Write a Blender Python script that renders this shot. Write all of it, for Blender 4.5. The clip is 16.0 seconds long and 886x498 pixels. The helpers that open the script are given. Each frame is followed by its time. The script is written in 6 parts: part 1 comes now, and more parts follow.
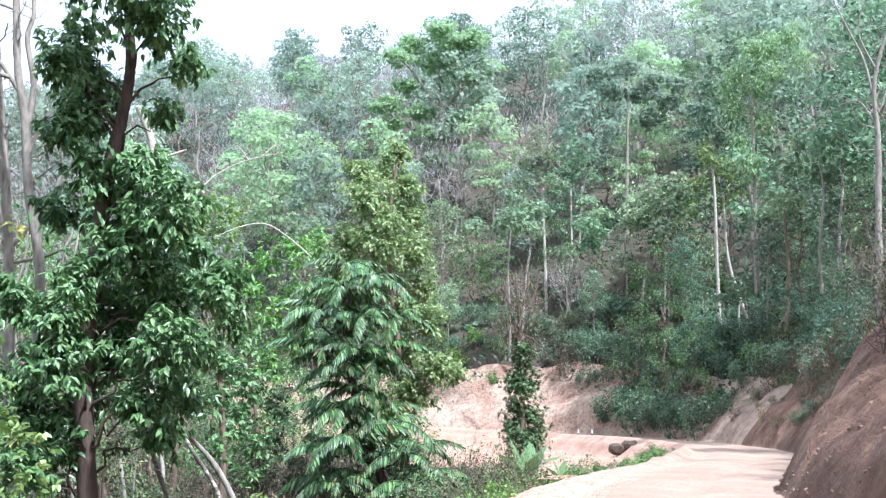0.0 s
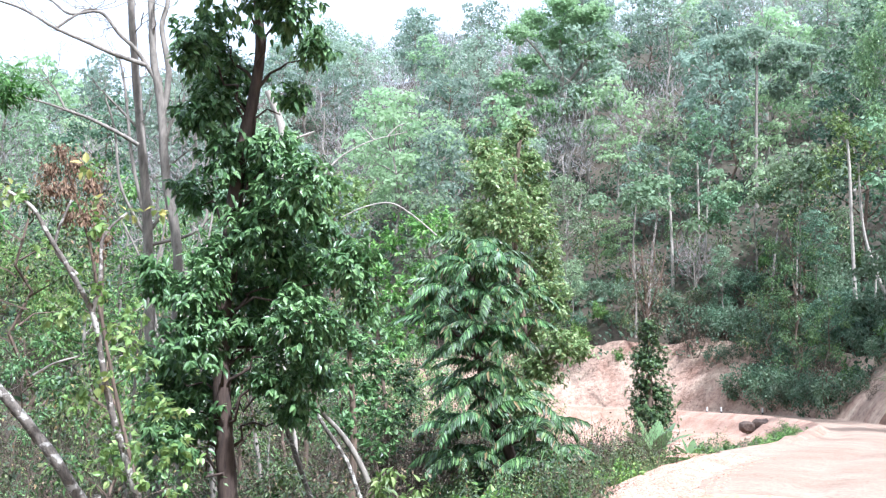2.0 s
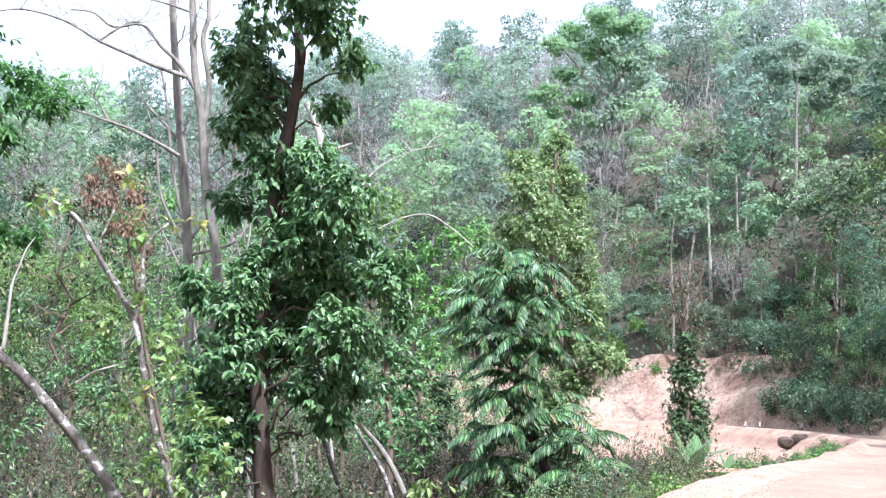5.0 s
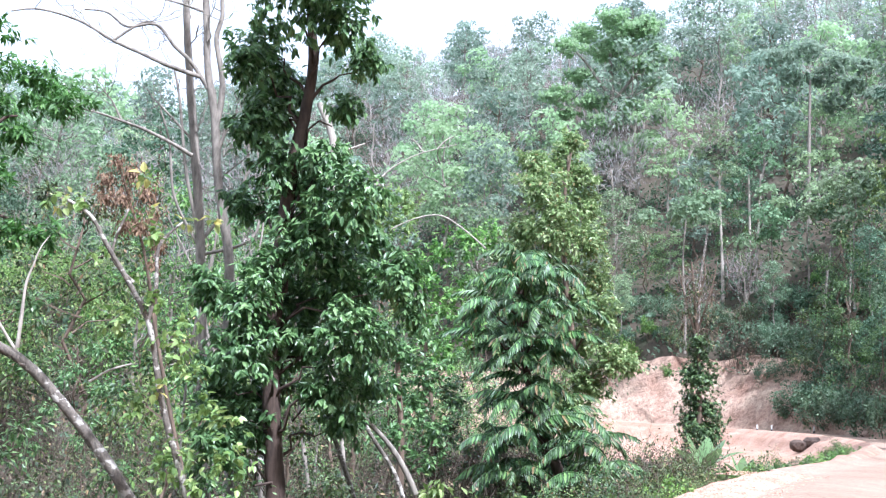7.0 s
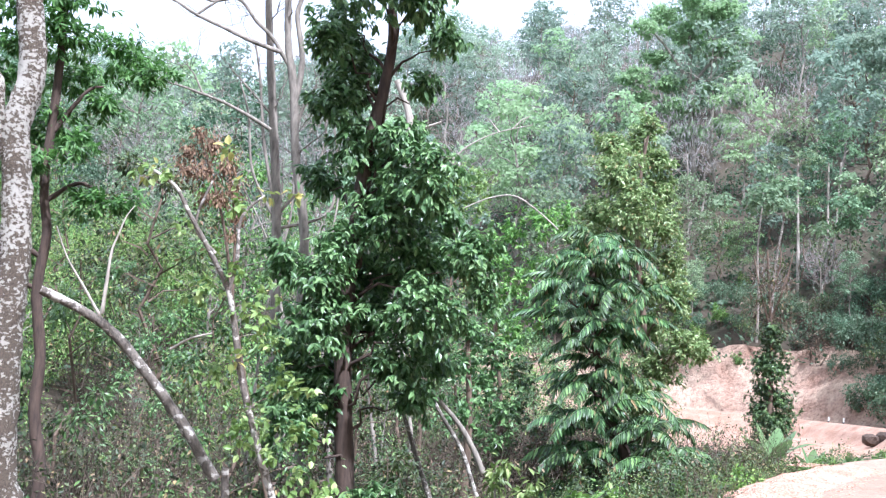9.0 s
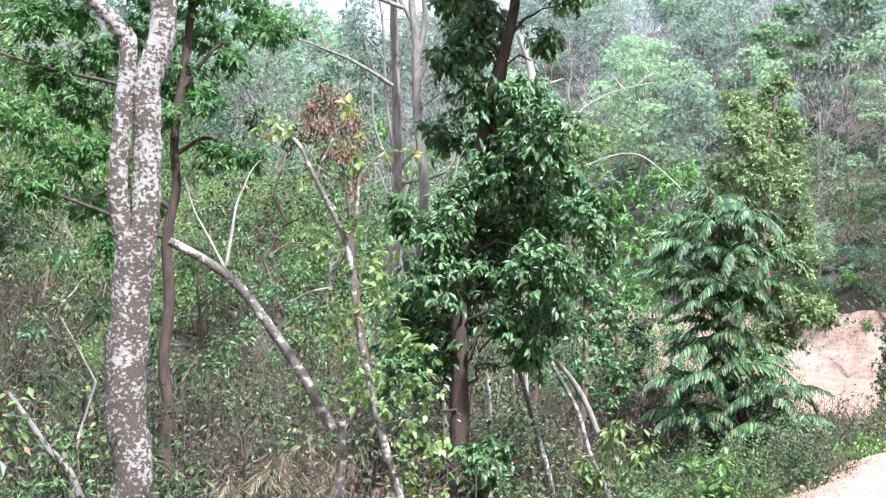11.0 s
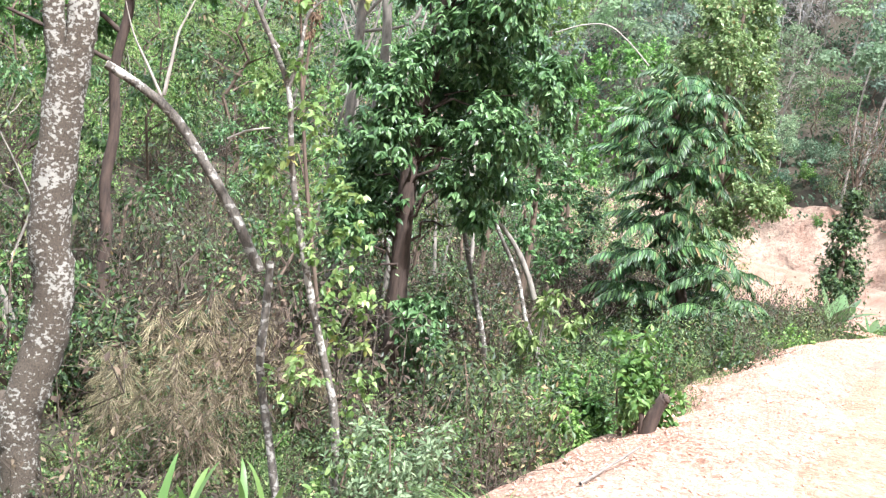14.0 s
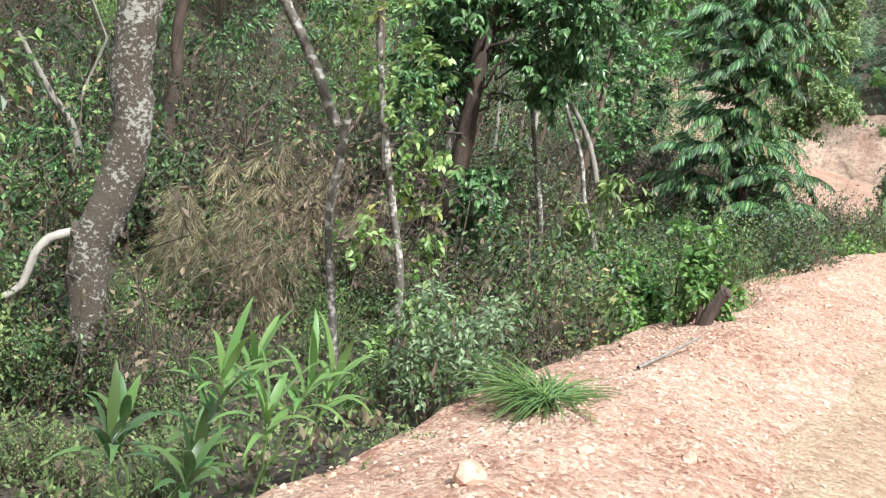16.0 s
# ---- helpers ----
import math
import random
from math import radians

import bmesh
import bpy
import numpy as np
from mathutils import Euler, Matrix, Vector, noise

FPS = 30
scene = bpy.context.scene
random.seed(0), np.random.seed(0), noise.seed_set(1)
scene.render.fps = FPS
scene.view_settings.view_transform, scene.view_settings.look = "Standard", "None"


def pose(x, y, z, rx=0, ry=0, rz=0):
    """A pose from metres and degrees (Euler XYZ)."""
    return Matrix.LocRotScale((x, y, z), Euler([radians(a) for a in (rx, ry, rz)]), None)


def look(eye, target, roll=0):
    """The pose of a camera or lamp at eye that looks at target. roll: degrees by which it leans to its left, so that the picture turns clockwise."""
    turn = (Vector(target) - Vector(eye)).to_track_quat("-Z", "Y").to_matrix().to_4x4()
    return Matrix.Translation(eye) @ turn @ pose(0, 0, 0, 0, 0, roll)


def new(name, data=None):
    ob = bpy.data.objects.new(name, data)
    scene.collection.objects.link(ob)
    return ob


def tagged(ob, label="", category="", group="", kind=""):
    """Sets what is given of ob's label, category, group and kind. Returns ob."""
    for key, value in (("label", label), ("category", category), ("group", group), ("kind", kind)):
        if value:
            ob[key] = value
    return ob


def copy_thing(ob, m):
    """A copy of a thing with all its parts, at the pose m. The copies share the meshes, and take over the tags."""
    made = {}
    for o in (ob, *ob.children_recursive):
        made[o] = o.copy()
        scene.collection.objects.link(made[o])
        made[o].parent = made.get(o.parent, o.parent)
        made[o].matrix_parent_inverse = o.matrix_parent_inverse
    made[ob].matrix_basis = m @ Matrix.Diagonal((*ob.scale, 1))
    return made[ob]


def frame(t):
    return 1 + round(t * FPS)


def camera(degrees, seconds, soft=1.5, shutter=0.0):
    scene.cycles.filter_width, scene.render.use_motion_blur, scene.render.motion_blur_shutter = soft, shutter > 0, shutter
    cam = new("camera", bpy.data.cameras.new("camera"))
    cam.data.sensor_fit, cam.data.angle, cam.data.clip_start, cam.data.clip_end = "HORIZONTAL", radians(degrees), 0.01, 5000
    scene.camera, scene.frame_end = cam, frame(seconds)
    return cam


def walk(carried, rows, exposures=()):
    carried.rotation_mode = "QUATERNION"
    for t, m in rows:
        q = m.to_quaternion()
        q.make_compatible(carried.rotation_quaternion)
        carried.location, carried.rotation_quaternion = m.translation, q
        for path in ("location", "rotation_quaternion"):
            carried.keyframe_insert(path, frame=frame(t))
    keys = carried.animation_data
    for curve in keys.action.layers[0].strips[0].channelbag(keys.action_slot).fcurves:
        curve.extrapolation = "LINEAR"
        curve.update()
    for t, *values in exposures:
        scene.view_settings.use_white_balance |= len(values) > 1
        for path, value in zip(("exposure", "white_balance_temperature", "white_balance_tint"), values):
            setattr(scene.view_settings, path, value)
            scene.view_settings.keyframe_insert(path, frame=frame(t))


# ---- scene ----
cam = camera(43.2, 16.0, soft=1.3)
# seconds, x, y, z, yaw, pitch, roll
PATH = [
    (0.0, 0.000, 0.000, 1.700, 0.00, 6.40, -0.30),
    (0.5, -0.012, 0.005, 1.708, 1.59, 6.22, -0.12),
    (1.0, -0.018, -0.009, 1.700, 3.08, 5.88, -0.38),
    (1.5, -0.027, -0.027, 1.700, 4.78, 5.49, -0.47),
    (2.0, -0.026, -0.038, 1.709, 6.34, 5.18, -0.33),
    (2.5, -0.023, -0.032, 1.711, 6.60, 5.03, -0.37),
    (3.0, -0.030, -0.046, 1.708, 6.92, 5.16, -0.35),
    (3.5, -0.026, -0.051, 1.700, 7.61, 5.51, 0.12),
    (4.0, -0.028, -0.065, 1.705, 8.03, 5.75, -0.80),
    (6.5, -0.035, -0.051, 1.707, 8.39, 5.76, -0.80),
    (7.0, -0.052, -0.042, 1.701, 8.71, 5.81, -1.11),
    (7.5, -0.056, -0.050, 1.704, 9.25, 5.76, -1.63),
    (8.0, -0.062, -0.062, 1.702, 10.00, 5.55, -1.77),
    (8.5, -0.079, -0.055, 1.707, 10.94, 5.17, -2.55),
    (9.0, -0.095, -0.057, 1.695, 12.13, 4.64, -3.07),
    (9.5, -0.096, -0.077, 1.689, 13.74, 3.99, -2.75),
    (10.0, -0.107, -0.089, 1.688, 15.87, 3.32, -3.05),
    (10.2, -0.112, -0.097, 1.690, 16.77, 3.06, -2.98),
    (12.3, 0.077, -0.027, 1.755, 19.24, -0.60, -6.12),
    (12.5, 0.089, -0.027, 1.758, 19.18, -1.23, -6.13),
    (13.0, 0.076, -0.011, 1.753, 18.72, -2.66, -6.66),
    (13.5, 0.062, 0.020, 1.735, 17.20, -3.84, -8.16),
    (14.0, 0.042, 0.044, 1.712, 16.36, -5.06, -10.08),
    (14.5, -0.003, 0.057, 1.681, 16.00, -6.52, -11.62),
    (15.0, -0.050, 0.057, 1.663, 16.68, -8.37, -13.05),
    (15.5, -0.077, 0.053, 1.656, 18.15, -10.38, -14.37),
    (16.0, -0.109, 0.048, 1.640, 19.64, -12.21, -15.01),
]
walk(cam, [(t, pose(x, y, z, 90 + p, r, a)) for t, x, y, z, a, p, r in PATH],
     [(0.0, 1.22, 5300, 12), (10.2, 1.16, 5350, 16.5), (12.5, 1.42, 5600, 14), (14.5, 1.18, 5750, 9.5), (16.0, 0.73, 5800, 4)])

# ---- light ----
SUN_AZ, SUN_EL = 140.0, 57.0      # degrees, clockwise from +y
world = bpy.data.worlds.new("hazy_sky")
scene.world = world
world.use_nodes = True
wn = world.node_tree
sky = wn.nodes.new("ShaderNodeTexSky")
sky.sky_type, sky.sun_disc = "NISHITA", False
sky.sun_elevation, sky.sun_rotation = radians(SUN_EL), radians(SUN_AZ)
sky.air_density, sky.dust_density, sky.ozone_density = 1.0, 8.0, 0.6
wn.nodes["Background"].inputs["Strength"].default_value = 0.135
veil = wn.nodes.new("ShaderNodeMixRGB")          # white dry-season haze over the sky
veil.inputs[0].default_value, veil.inputs[2].default_value = 0.72, (6.6, 6.9, 7.1, 1)
wn.links.new(sky.outputs[0], veil.inputs[1])
wn.links.new(veil.outputs[0], wn.nodes["Background"].inputs["Color"])
sun = new("sun", bpy.data.lights.new("sun", "SUN"))
sun.data.energy, sun.data.angle, sun.data.color = 4.8, radians(2.5), (1.0, 0.96, 0.90)
sa, se = radians(SUN_AZ), radians(SUN_EL)
sun.matrix_world = look((30 * math.sin(sa) * math.cos(se), 30 * math.cos(sa) * math.cos(se), 30 * math.sin(se)), (0, 0, 0))


# ---- materials ----
def material(name):
    m = bpy.data.materials.new(name)
    m.use_nodes = True
    n = m.node_tree.nodes
    return m, n, m.node_tree.links, n["Principled BSDF"], n["Material Output"]


def ramp(n, stops):
    r = n.new("ShaderNodeValToRGB")
    el = r.color_ramp.elements
    while len(el) < len(stops):
        el.new(0.5)
    for e, (p, c) in zip(el, stops):
        e.position, e.color = p, (*c, 1)
    return r


def noise_tex(n, l, scale, detail=6.0, rough=0.6, coord=None):
    t = n.new("ShaderNodeTexNoise")
    t.inputs["Scale"].default_value, t.inputs["Detail"].default_value, t.inputs["Roughness"].default_value = scale, detail, rough
    if coord is None:
        coord = n.new("ShaderNodeNewGeometry").outputs["Position"]
    l.new(coord, t.inputs["Vector"])
    return t


def leaf_material(name, dark, mid, light, rough=0.5, through_light=0.3, odd=None, sheen=0.15, hues=0.015, spread=0.27):
    """Leaves: one tint a leaf, thin enough to let light through."""
    m, n, l, b, out = material(name)
    g = n.new("ShaderNodeNewGeometry")
    stops = [(0.0, dark), (0.55, mid), (0.93, light)]
    if odd:
        stops.append((0.965, odd))
    r = ramp(n, stops)
    l.new(g.outputs["Random Per Island"], r.inputs[0])
    obj = n.new("ShaderNodeObjectInfo")
    hsv = n.new("ShaderNodeHueSaturation")
    mr = n.new("ShaderNodeMapRange")
    mr.inputs["To Min"].default_value, mr.inputs["To Max"].default_value = 1 - spread * 0.9, 1 + spread * 1.1
    l.new(obj.outputs["Random"], mr.inputs["Value"])
    l.new(mr.outputs[0], hsv.inputs["Value"])
    mul = n.new("ShaderNodeMath")
    mul.operation = "MULTIPLY"
    mul.inputs[1].default_value = 7.31
    l.new(obj.outputs["Random"], mul.inputs[0])
    frac = n.new("ShaderNodeMath")
    frac.operation = "FRACT"
    l.new(mul.outputs[0], frac.inputs[0])
    hue = n.new("ShaderNodeMapRange")
    hue.inputs["To Min"].default_value, hue.inputs["To Max"].default_value = 0.5 - hues, 0.5 + hues * 0.6
    l.new(frac.outputs[0], hue.inputs["Value"])
    l.new(hue.outputs[0], hsv.inputs["Hue"])
    l.new(r.outputs[0], hsv.inputs["Color"])
    l.new(hsv.outputs[0], b.inputs["Base Color"])
    b.inputs["Roughness"].default_value = rough
    # sheen weight; the hill leaves get more of it in place of haze
    b.inputs["Sheen Weight"].default_value, b.inputs["Sheen Roughness"].default_value = sheen, 0.5
    tr = n.new("ShaderNodeBsdfTranslucent")
    l.new(hsv.outputs[0], tr.inputs["Color"])
    mix = n.new("ShaderNodeMixShader")
    mix.inputs[0].default_value = through_light
    l.new(b.outputs[0], mix.inputs[1])
    l.new(tr.outputs[0], mix.inputs[2])
    l.new(mix.outputs[0], out.inputs["Surface"])
    return m


def bark_material(name, dark, light, scale=6.0, stretch=0.25, patch=None, bump=0.4, cover=0.56, whiten=0.0):
    """Bark: streaked along the stem, with pale lichen patches where patch is a colour."""
    m, n, l, b, out = material(name)
    tc = n.new("ShaderNodeNewGeometry")
    mp = n.new("ShaderNodeMapping")
    mp.inputs["Scale"].default_value = (1, 1, stretch)
    l.new(tc.outputs["Position"], mp.inputs["Vector"])
    t = noise_tex(n, l, scale * 4, 8, 0.65, mp.outputs[0])
    r = ramp(n, [(0.3, dark), (0.7, light)])
    l.new(t.outputs[0], r.inputs[0])
    colour = r.outputs[0]
    if patch:
        flat = n.new("ShaderNodeMapping")
        flat.inputs["Scale"].default_value = (1, 1, 1.35)
        l.new(tc.outputs["Position"], flat.inputs["Vector"])
        p = noise_tex(n, l, scale * 0.95, 4, 0.6, flat.outputs[0])
        broad = noise_tex(n, l, scale * 0.2, 3, 0.5)
        total = n.new("ShaderNodeMath")              # large and small lichen blotches together
        total.operation = "MULTIPLY_ADD"
        total.inputs[1].default_value, total.inputs[2].default_value = 0.45, -0.225
        l.new(broad.outputs[0], total.inputs[0])
        blotch = n.new("ShaderNodeMath")
        l.new(p.outputs[0], blotch.inputs[0])
        l.new(total.outputs[0], blotch.inputs[1])
        spots = blotch.outputs[0]
        if whiten:                                   # more lichen up the stem
            axis = n.new("ShaderNodeSeparateXYZ")
            l.new(tc.outputs["Position"], axis.inputs[0])
            grade = n.new("ShaderNodeMapRange")
            grade.inputs["From Min"].default_value, grade.inputs["From Max"].default_value = -0.5, 2.8
            grade.inputs["To Min"].default_value, grade.inputs["To Max"].default_value = -0.3 * whiten, whiten
            l.new(axis.outputs["Z"], grade.inputs["Value"])
            more = n.new("ShaderNodeMath")
            l.new(spots, more.inputs[0])
            l.new(grade.outputs[0], more.inputs[1])
            spots = more.outputs[0]
        pr = ramp(n, [(cover, (0, 0, 0)), (cover + 0.03, (0.75, 0.75, 0.75)), (cover + 0.12, (1, 1, 1))])
        l.new(spots, pr.inputs[0])
        mx = n.new("ShaderNodeMixRGB")
        l.new(pr.outputs[0], mx.inputs[0])
        l.new(colour, mx.inputs[1])
        mx.inputs[2].default_value = (*patch, 1)
        colour = mx.outputs[0]
    l.new(colour, b.inputs["Base Color"])
    b.inputs["Roughness"].default_value = 0.9
    bp = n.new("ShaderNodeBump")
    bp.inputs["Strength"].default_value, bp.inputs["Distance"].default_value = bump, 0.03
    l.new(t.outputs[0], bp.inputs["Height"])
    l.new(bp.outputs[0], b.inputs["Normal"])
    return m


def soil_material(name, a, b_, c, big=0.35, fine=9.0, bump=0.5, dist=0.05):
    """Earth: large patches of three tints and fine crumbs."""
    m, n, l, b, out = material(name)
    t1 = noise_tex(n, l, big, 5, 0.6)
    t2 = noise_tex(n, l, fine, 10, 0.7)
    r1 = ramp(n, [(0.3, a), (0.5, b_), (0.72, c)])
    l.new(t1.outputs[0], r1.inputs[0])
    r2 = ramp(n, [(0.28, (0.45, 0.42, 0.4)), (0.5, (0.95, 0.95, 0.95)), (0.75, (1.25, 1.2, 1.15))])
    l.new(t2.outputs[0], r2.inputs[0])
    mx = n.new("ShaderNodeMixRGB")
    mx.blend_type = "MULTIPLY"
    mx.inputs[0].default_value = 1.0
    l.new(r1.outputs[0], mx.inputs[1])
    l.new(r2.outputs[0], mx.inputs[2])
    l.new(mx.outputs[0], b.inputs["Base Color"])
    b.inputs["Roughness"].default_value = 0.95
    bp = n.new("ShaderNodeBump")
    bp.inputs["Strength"].default_value, bp.inputs["Distance"].default_value = bump, dist
    l.new(t2.outputs[0], bp.inputs["Height"])
    l.new(bp.outputs[0], b.inputs["Normal"])
    return m


def gravel_material(name, tints, chip=34.0, bump=0.9):
    """Broken stony earth: angular chips of several tints between crumbs and larger patches."""
    m, n, l, b, out = material(name)
    pos = n.new("ShaderNodeNewGeometry").outputs["Position"]
    warp = noise_tex(n, l, 9.0, 4, 0.6, pos)
    mx = n.new("ShaderNodeMixRGB")
    mx.blend_type = "ADD"
    mx.inputs[0].default_value = 0.05
    l.new(pos, mx.inputs[1])
    l.new(warp.outputs[1], mx.inputs[2])
    cells = []
    for scale in (chip, chip * 0.42):
        v = n.new("ShaderNodeTexVoronoi")
        v.inputs["Scale"].default_value = scale
        l.new(mx.outputs[0], v.inputs["Vector"])
        cells.append(v)
    grey = n.new("ShaderNodeSeparateColor")
    l.new(cells[0].outputs["Color"], grey.inputs[0])
    patch = noise_tex(n, l, 1.1, 6, 0.65, pos)
    add = n.new("ShaderNodeMath")
    add.operation = "MULTIPLY_ADD"
    add.inputs[1].default_value = 0.6
    l.new(grey.outputs[0], add.inputs[0])
    shift = n.new("ShaderNodeMath")
    shift.operation = "MULTIPLY_ADD"
    shift.inputs[1].default_value, shift.inputs[2].default_value = 1.3, -0.45
    l.new(patch.outputs[0], shift.inputs[0])
    l.new(shift.outputs[0], add.inputs[2])
    r = ramp(n, list(zip((0.1, 0.4, 0.65, 0.95), tints)))
    l.new(add.outputs[0], r.inputs[0])
    fine = noise_tex(n, l, 60.0, 6, 0.7, pos)
    r2 = ramp(n, [(0.3, (0.6, 0.57, 0.54)), (0.55, (1, 1, 1))])
    l.new(fine.outputs[0], r2.inputs[0])
    mul = n.new("ShaderNodeMixRGB")
    mul.blend_type = "MULTIPLY"
    mul.inputs[0].default_value = 1.0
    l.new(r.outputs[0], mul.inputs[1])
    l.new(r2.outputs[0], mul.inputs[2])
    l.new(mul.outputs[0], b.inputs["Base Color"])
    b.inputs["Roughness"].default_value = 0.93
    rise = n.new("ShaderNodeMath")
    rise.operation = "MULTIPLY_ADD"
    rise.inputs[1].default_value = 0.6
    l.new(cells[1].outputs["Distance"], rise.inputs[0])
    l.new(cells[0].outputs["Distance"], rise.inputs[2])
    total = n.new("ShaderNodeMath")
    l.new(rise.outputs[0], total.inputs[0])
    l.new(fine.outputs[0], total.inputs[1])
    bp = n.new("ShaderNodeBump")
    bp.invert = True
    bp.inputs["Strength"].default_value, bp.inputs["Distance"].default_value = bump, 0.03
    l.new(total.outputs[0], bp.inputs["Height"])
    l.new(bp.outputs[0], b.inputs["Normal"])
    return m


# litter tints set extra dark to deepen the shade under the growth
M_GROUND = soil_material("shaded_leaf_litter", (0.03, 0.022, 0.014), (0.065, 0.05, 0.033), (0.034, 0.045, 0.02), 0.6, 7.0)
M_ROAD = soil_material("packed_red_earth", (0.225, 0.15, 0.105), (0.28, 0.195, 0.14), (0.335, 0.25, 0.185), 0.6, 14.0, 0.5, 0.03)
M_ROAD_NEAR = gravel_material("sandy_packed_earth", ((0.25, 0.15, 0.092), (0.39, 0.26, 0.165), (0.47, 0.335, 0.22), (0.55, 0.42, 0.29)), 30.0, 0.75)
M_SHOULDER = gravel_material("loose_red_stony_earth", ((0.33, 0.165, 0.105), (0.52, 0.31, 0.22), (0.62, 0.40, 0.29), (0.74, 0.56, 0.44)))
M_FILL = soil_material("tipped_red_earth", (0.27, 0.15, 0.10), (0.34, 0.21, 0.15), (0.41, 0.28, 0.21), 1.1, 18.0, 0.6, 0.04)
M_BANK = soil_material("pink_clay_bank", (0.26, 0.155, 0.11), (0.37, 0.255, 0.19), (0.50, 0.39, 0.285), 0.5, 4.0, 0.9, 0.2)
# redder stony earth, its tint also darkened for the shade on this bank
M_BANK_NEAR = soil_material("shaded_red_brown_stony_bank", (0.09, 0.043, 0.026), (0.17, 0.09, 0.056), (0.26, 0.16, 0.105), 0.9, 9.0, 1.0, 0.15)
M_CLOD = soil_material("earth_clod", (0.10, 0.052, 0.034), (0.18, 0.105, 0.07), (0.27, 0.18, 0.13), 3.0, 20.0, 0.5, 0.02)
M_STONE = soil_material("broken_red_stone", (0.38, 0.205, 0.14), (0.54, 0.335, 0.245), (0.66, 0.47, 0.37), 14.0, 30.0, 0.4, 0.01)
L_DARK = leaf_material("dark_glossy_leaf", (0.036, 0.09, 0.026), (0.094, 0.195, 0.06), (0.215, 0.345, 0.135), 0.36, 0.34, spread=0.08)
L_BANANA = leaf_material("banana_leaf", (0.07, 0.13, 0.045), (0.11, 0.19, 0.07), (0.16, 0.25, 0.10), 0.45, 0.35)
L_FERN = leaf_material("pinnate_leaf", (0.014, 0.045, 0.010), (0.042, 0.115, 0.026), (0.14, 0.27, 0.08), 0.42, 0.22, (0.17, 0.13, 0.05))
L_VINE = leaf_material("yellow_green_leaf", (0.08, 0.14, 0.03), (0.16, 0.255, 0.065), (0.31, 0.39, 0.14), 0.42, 0.4)
L_CREEPER = leaf_material("creeper_leaf", (0.09, 0.17, 0.045), (0.22, 0.35, 0.12), (0.44, 0.54, 0.27), 0.42, 0.4, (0.30, 0.26, 0.10), spread=0.03)
L_COLUMN = leaf_material("ivy_leaf", (0.02, 0.05, 0.014), (0.055, 0.12, 0.034), (0.15, 0.25, 0.08), 0.42, 0.25, spread=0.05)
L_SHRUB = leaf_material("shrub_leaf", (0.018, 0.045, 0.010), (0.055, 0.115, 0.026), (0.15, 0.24, 0.065), 0.45, 0.24, (0.26, 0.18, 0.08), hues=0.03, spread=0.4)
L_BRIGHT = leaf_material("fresh_leaf", (0.045, 0.12, 0.018), (0.12, 0.25, 0.045), (0.25, 0.39, 0.11), 0.45, 0.36, spread=0.3)
L_FRESH = leaf_material("feathery_leaf", (0.045, 0.11, 0.02), (0.10, 0.22, 0.045), (0.19, 0.34, 0.09), 0.5, 0.42, spread=0.05)
L_WEED = leaf_material("weed_leaf", (0.03, 0.055, 0.012), (0.085, 0.135, 0.034), (0.21, 0.27, 0.09), 0.6, 0.28, hues=0.02, spread=0.3)
L_TUFT = leaf_material("weeping_blade", (0.05, 0.10, 0.02), (0.10, 0.19, 0.04), (0.20, 0.30, 0.09), 0.55, 0.35, spread=0.1)
L_CANE = leaf_material("cane_blade", (0.07, 0.15, 0.03), (0.14, 0.25, 0.06), (0.24, 0.36, 0.12), 0.42, 0.4, spread=0.1)
L_GREYGREEN = leaf_material("grey_green_leaf", (0.09, 0.15, 0.065), (0.17, 0.25, 0.12), (0.30, 0.38, 0.21), 0.55, 0.35, spread=0.05)
L_MEADOW = leaf_material("slope_growth_leaf", (0.08, 0.16, 0.03), (0.17, 0.285, 0.065), (0.31, 0.41, 0.145), 0.6, 0.42, (0.34, 0.28, 0.16), hues=0.02, spread=0.25)
L_YELLOW = leaf_material("yellowing_leaf", (0.12, 0.17, 0.045), (0.22, 0.27, 0.08), (0.42, 0.35, 0.10), 0.5, 0.4)
L_DRY = leaf_material("dry_leaf", (0.06, 0.04, 0.024), (0.13, 0.092, 0.056), (0.26, 0.195, 0.12), 0.7, 0.3)
L_RED = leaf_material("dead_red_leaf", (0.10, 0.048, 0.028), (0.19, 0.105, 0.06), (0.30, 0.19, 0.115), 0.7, 0.25)
L_STRAW = leaf_material("pale_straw", (0.10, 0.085, 0.04), (0.24, 0.195, 0.105), (0.46, 0.385, 0.24), 0.7, 0.3)
L_THICKET = leaf_material("dull_thicket_leaf", (0.015, 0.034, 0.009), (0.052, 0.09, 0.024), (0.155, 0.21, 0.068), 0.5, 0.24, (0.30, 0.22, 0.10), hues=0.03, spread=0.42)
# hillside leaf and twig tints, lightened and greyed to suggest haze
L_FAR_A = leaf_material("hazy_forest_leaf", (0.11, 0.18, 0.09), (0.175, 0.275, 0.145), (0.26, 0.36, 0.21), 0.8, 0.46, sheen=0.25, hues=0.035, spread=0.42)
L_FAR_B = leaf_material("hazy_dark_forest_leaf", (0.05, 0.105, 0.055), (0.10, 0.185, 0.10), (0.19, 0.28, 0.18), 0.75, 0.40, sheen=0.25, hues=0.04, spread=0.35)
L_FAR_C = leaf_material("hazy_light_forest_leaf", (0.15, 0.26, 0.11), (0.255, 0.41, 0.175), (0.38, 0.52, 0.27), 0.7, 0.48, sheen=0.25, hues=0.02, spread=0.12)
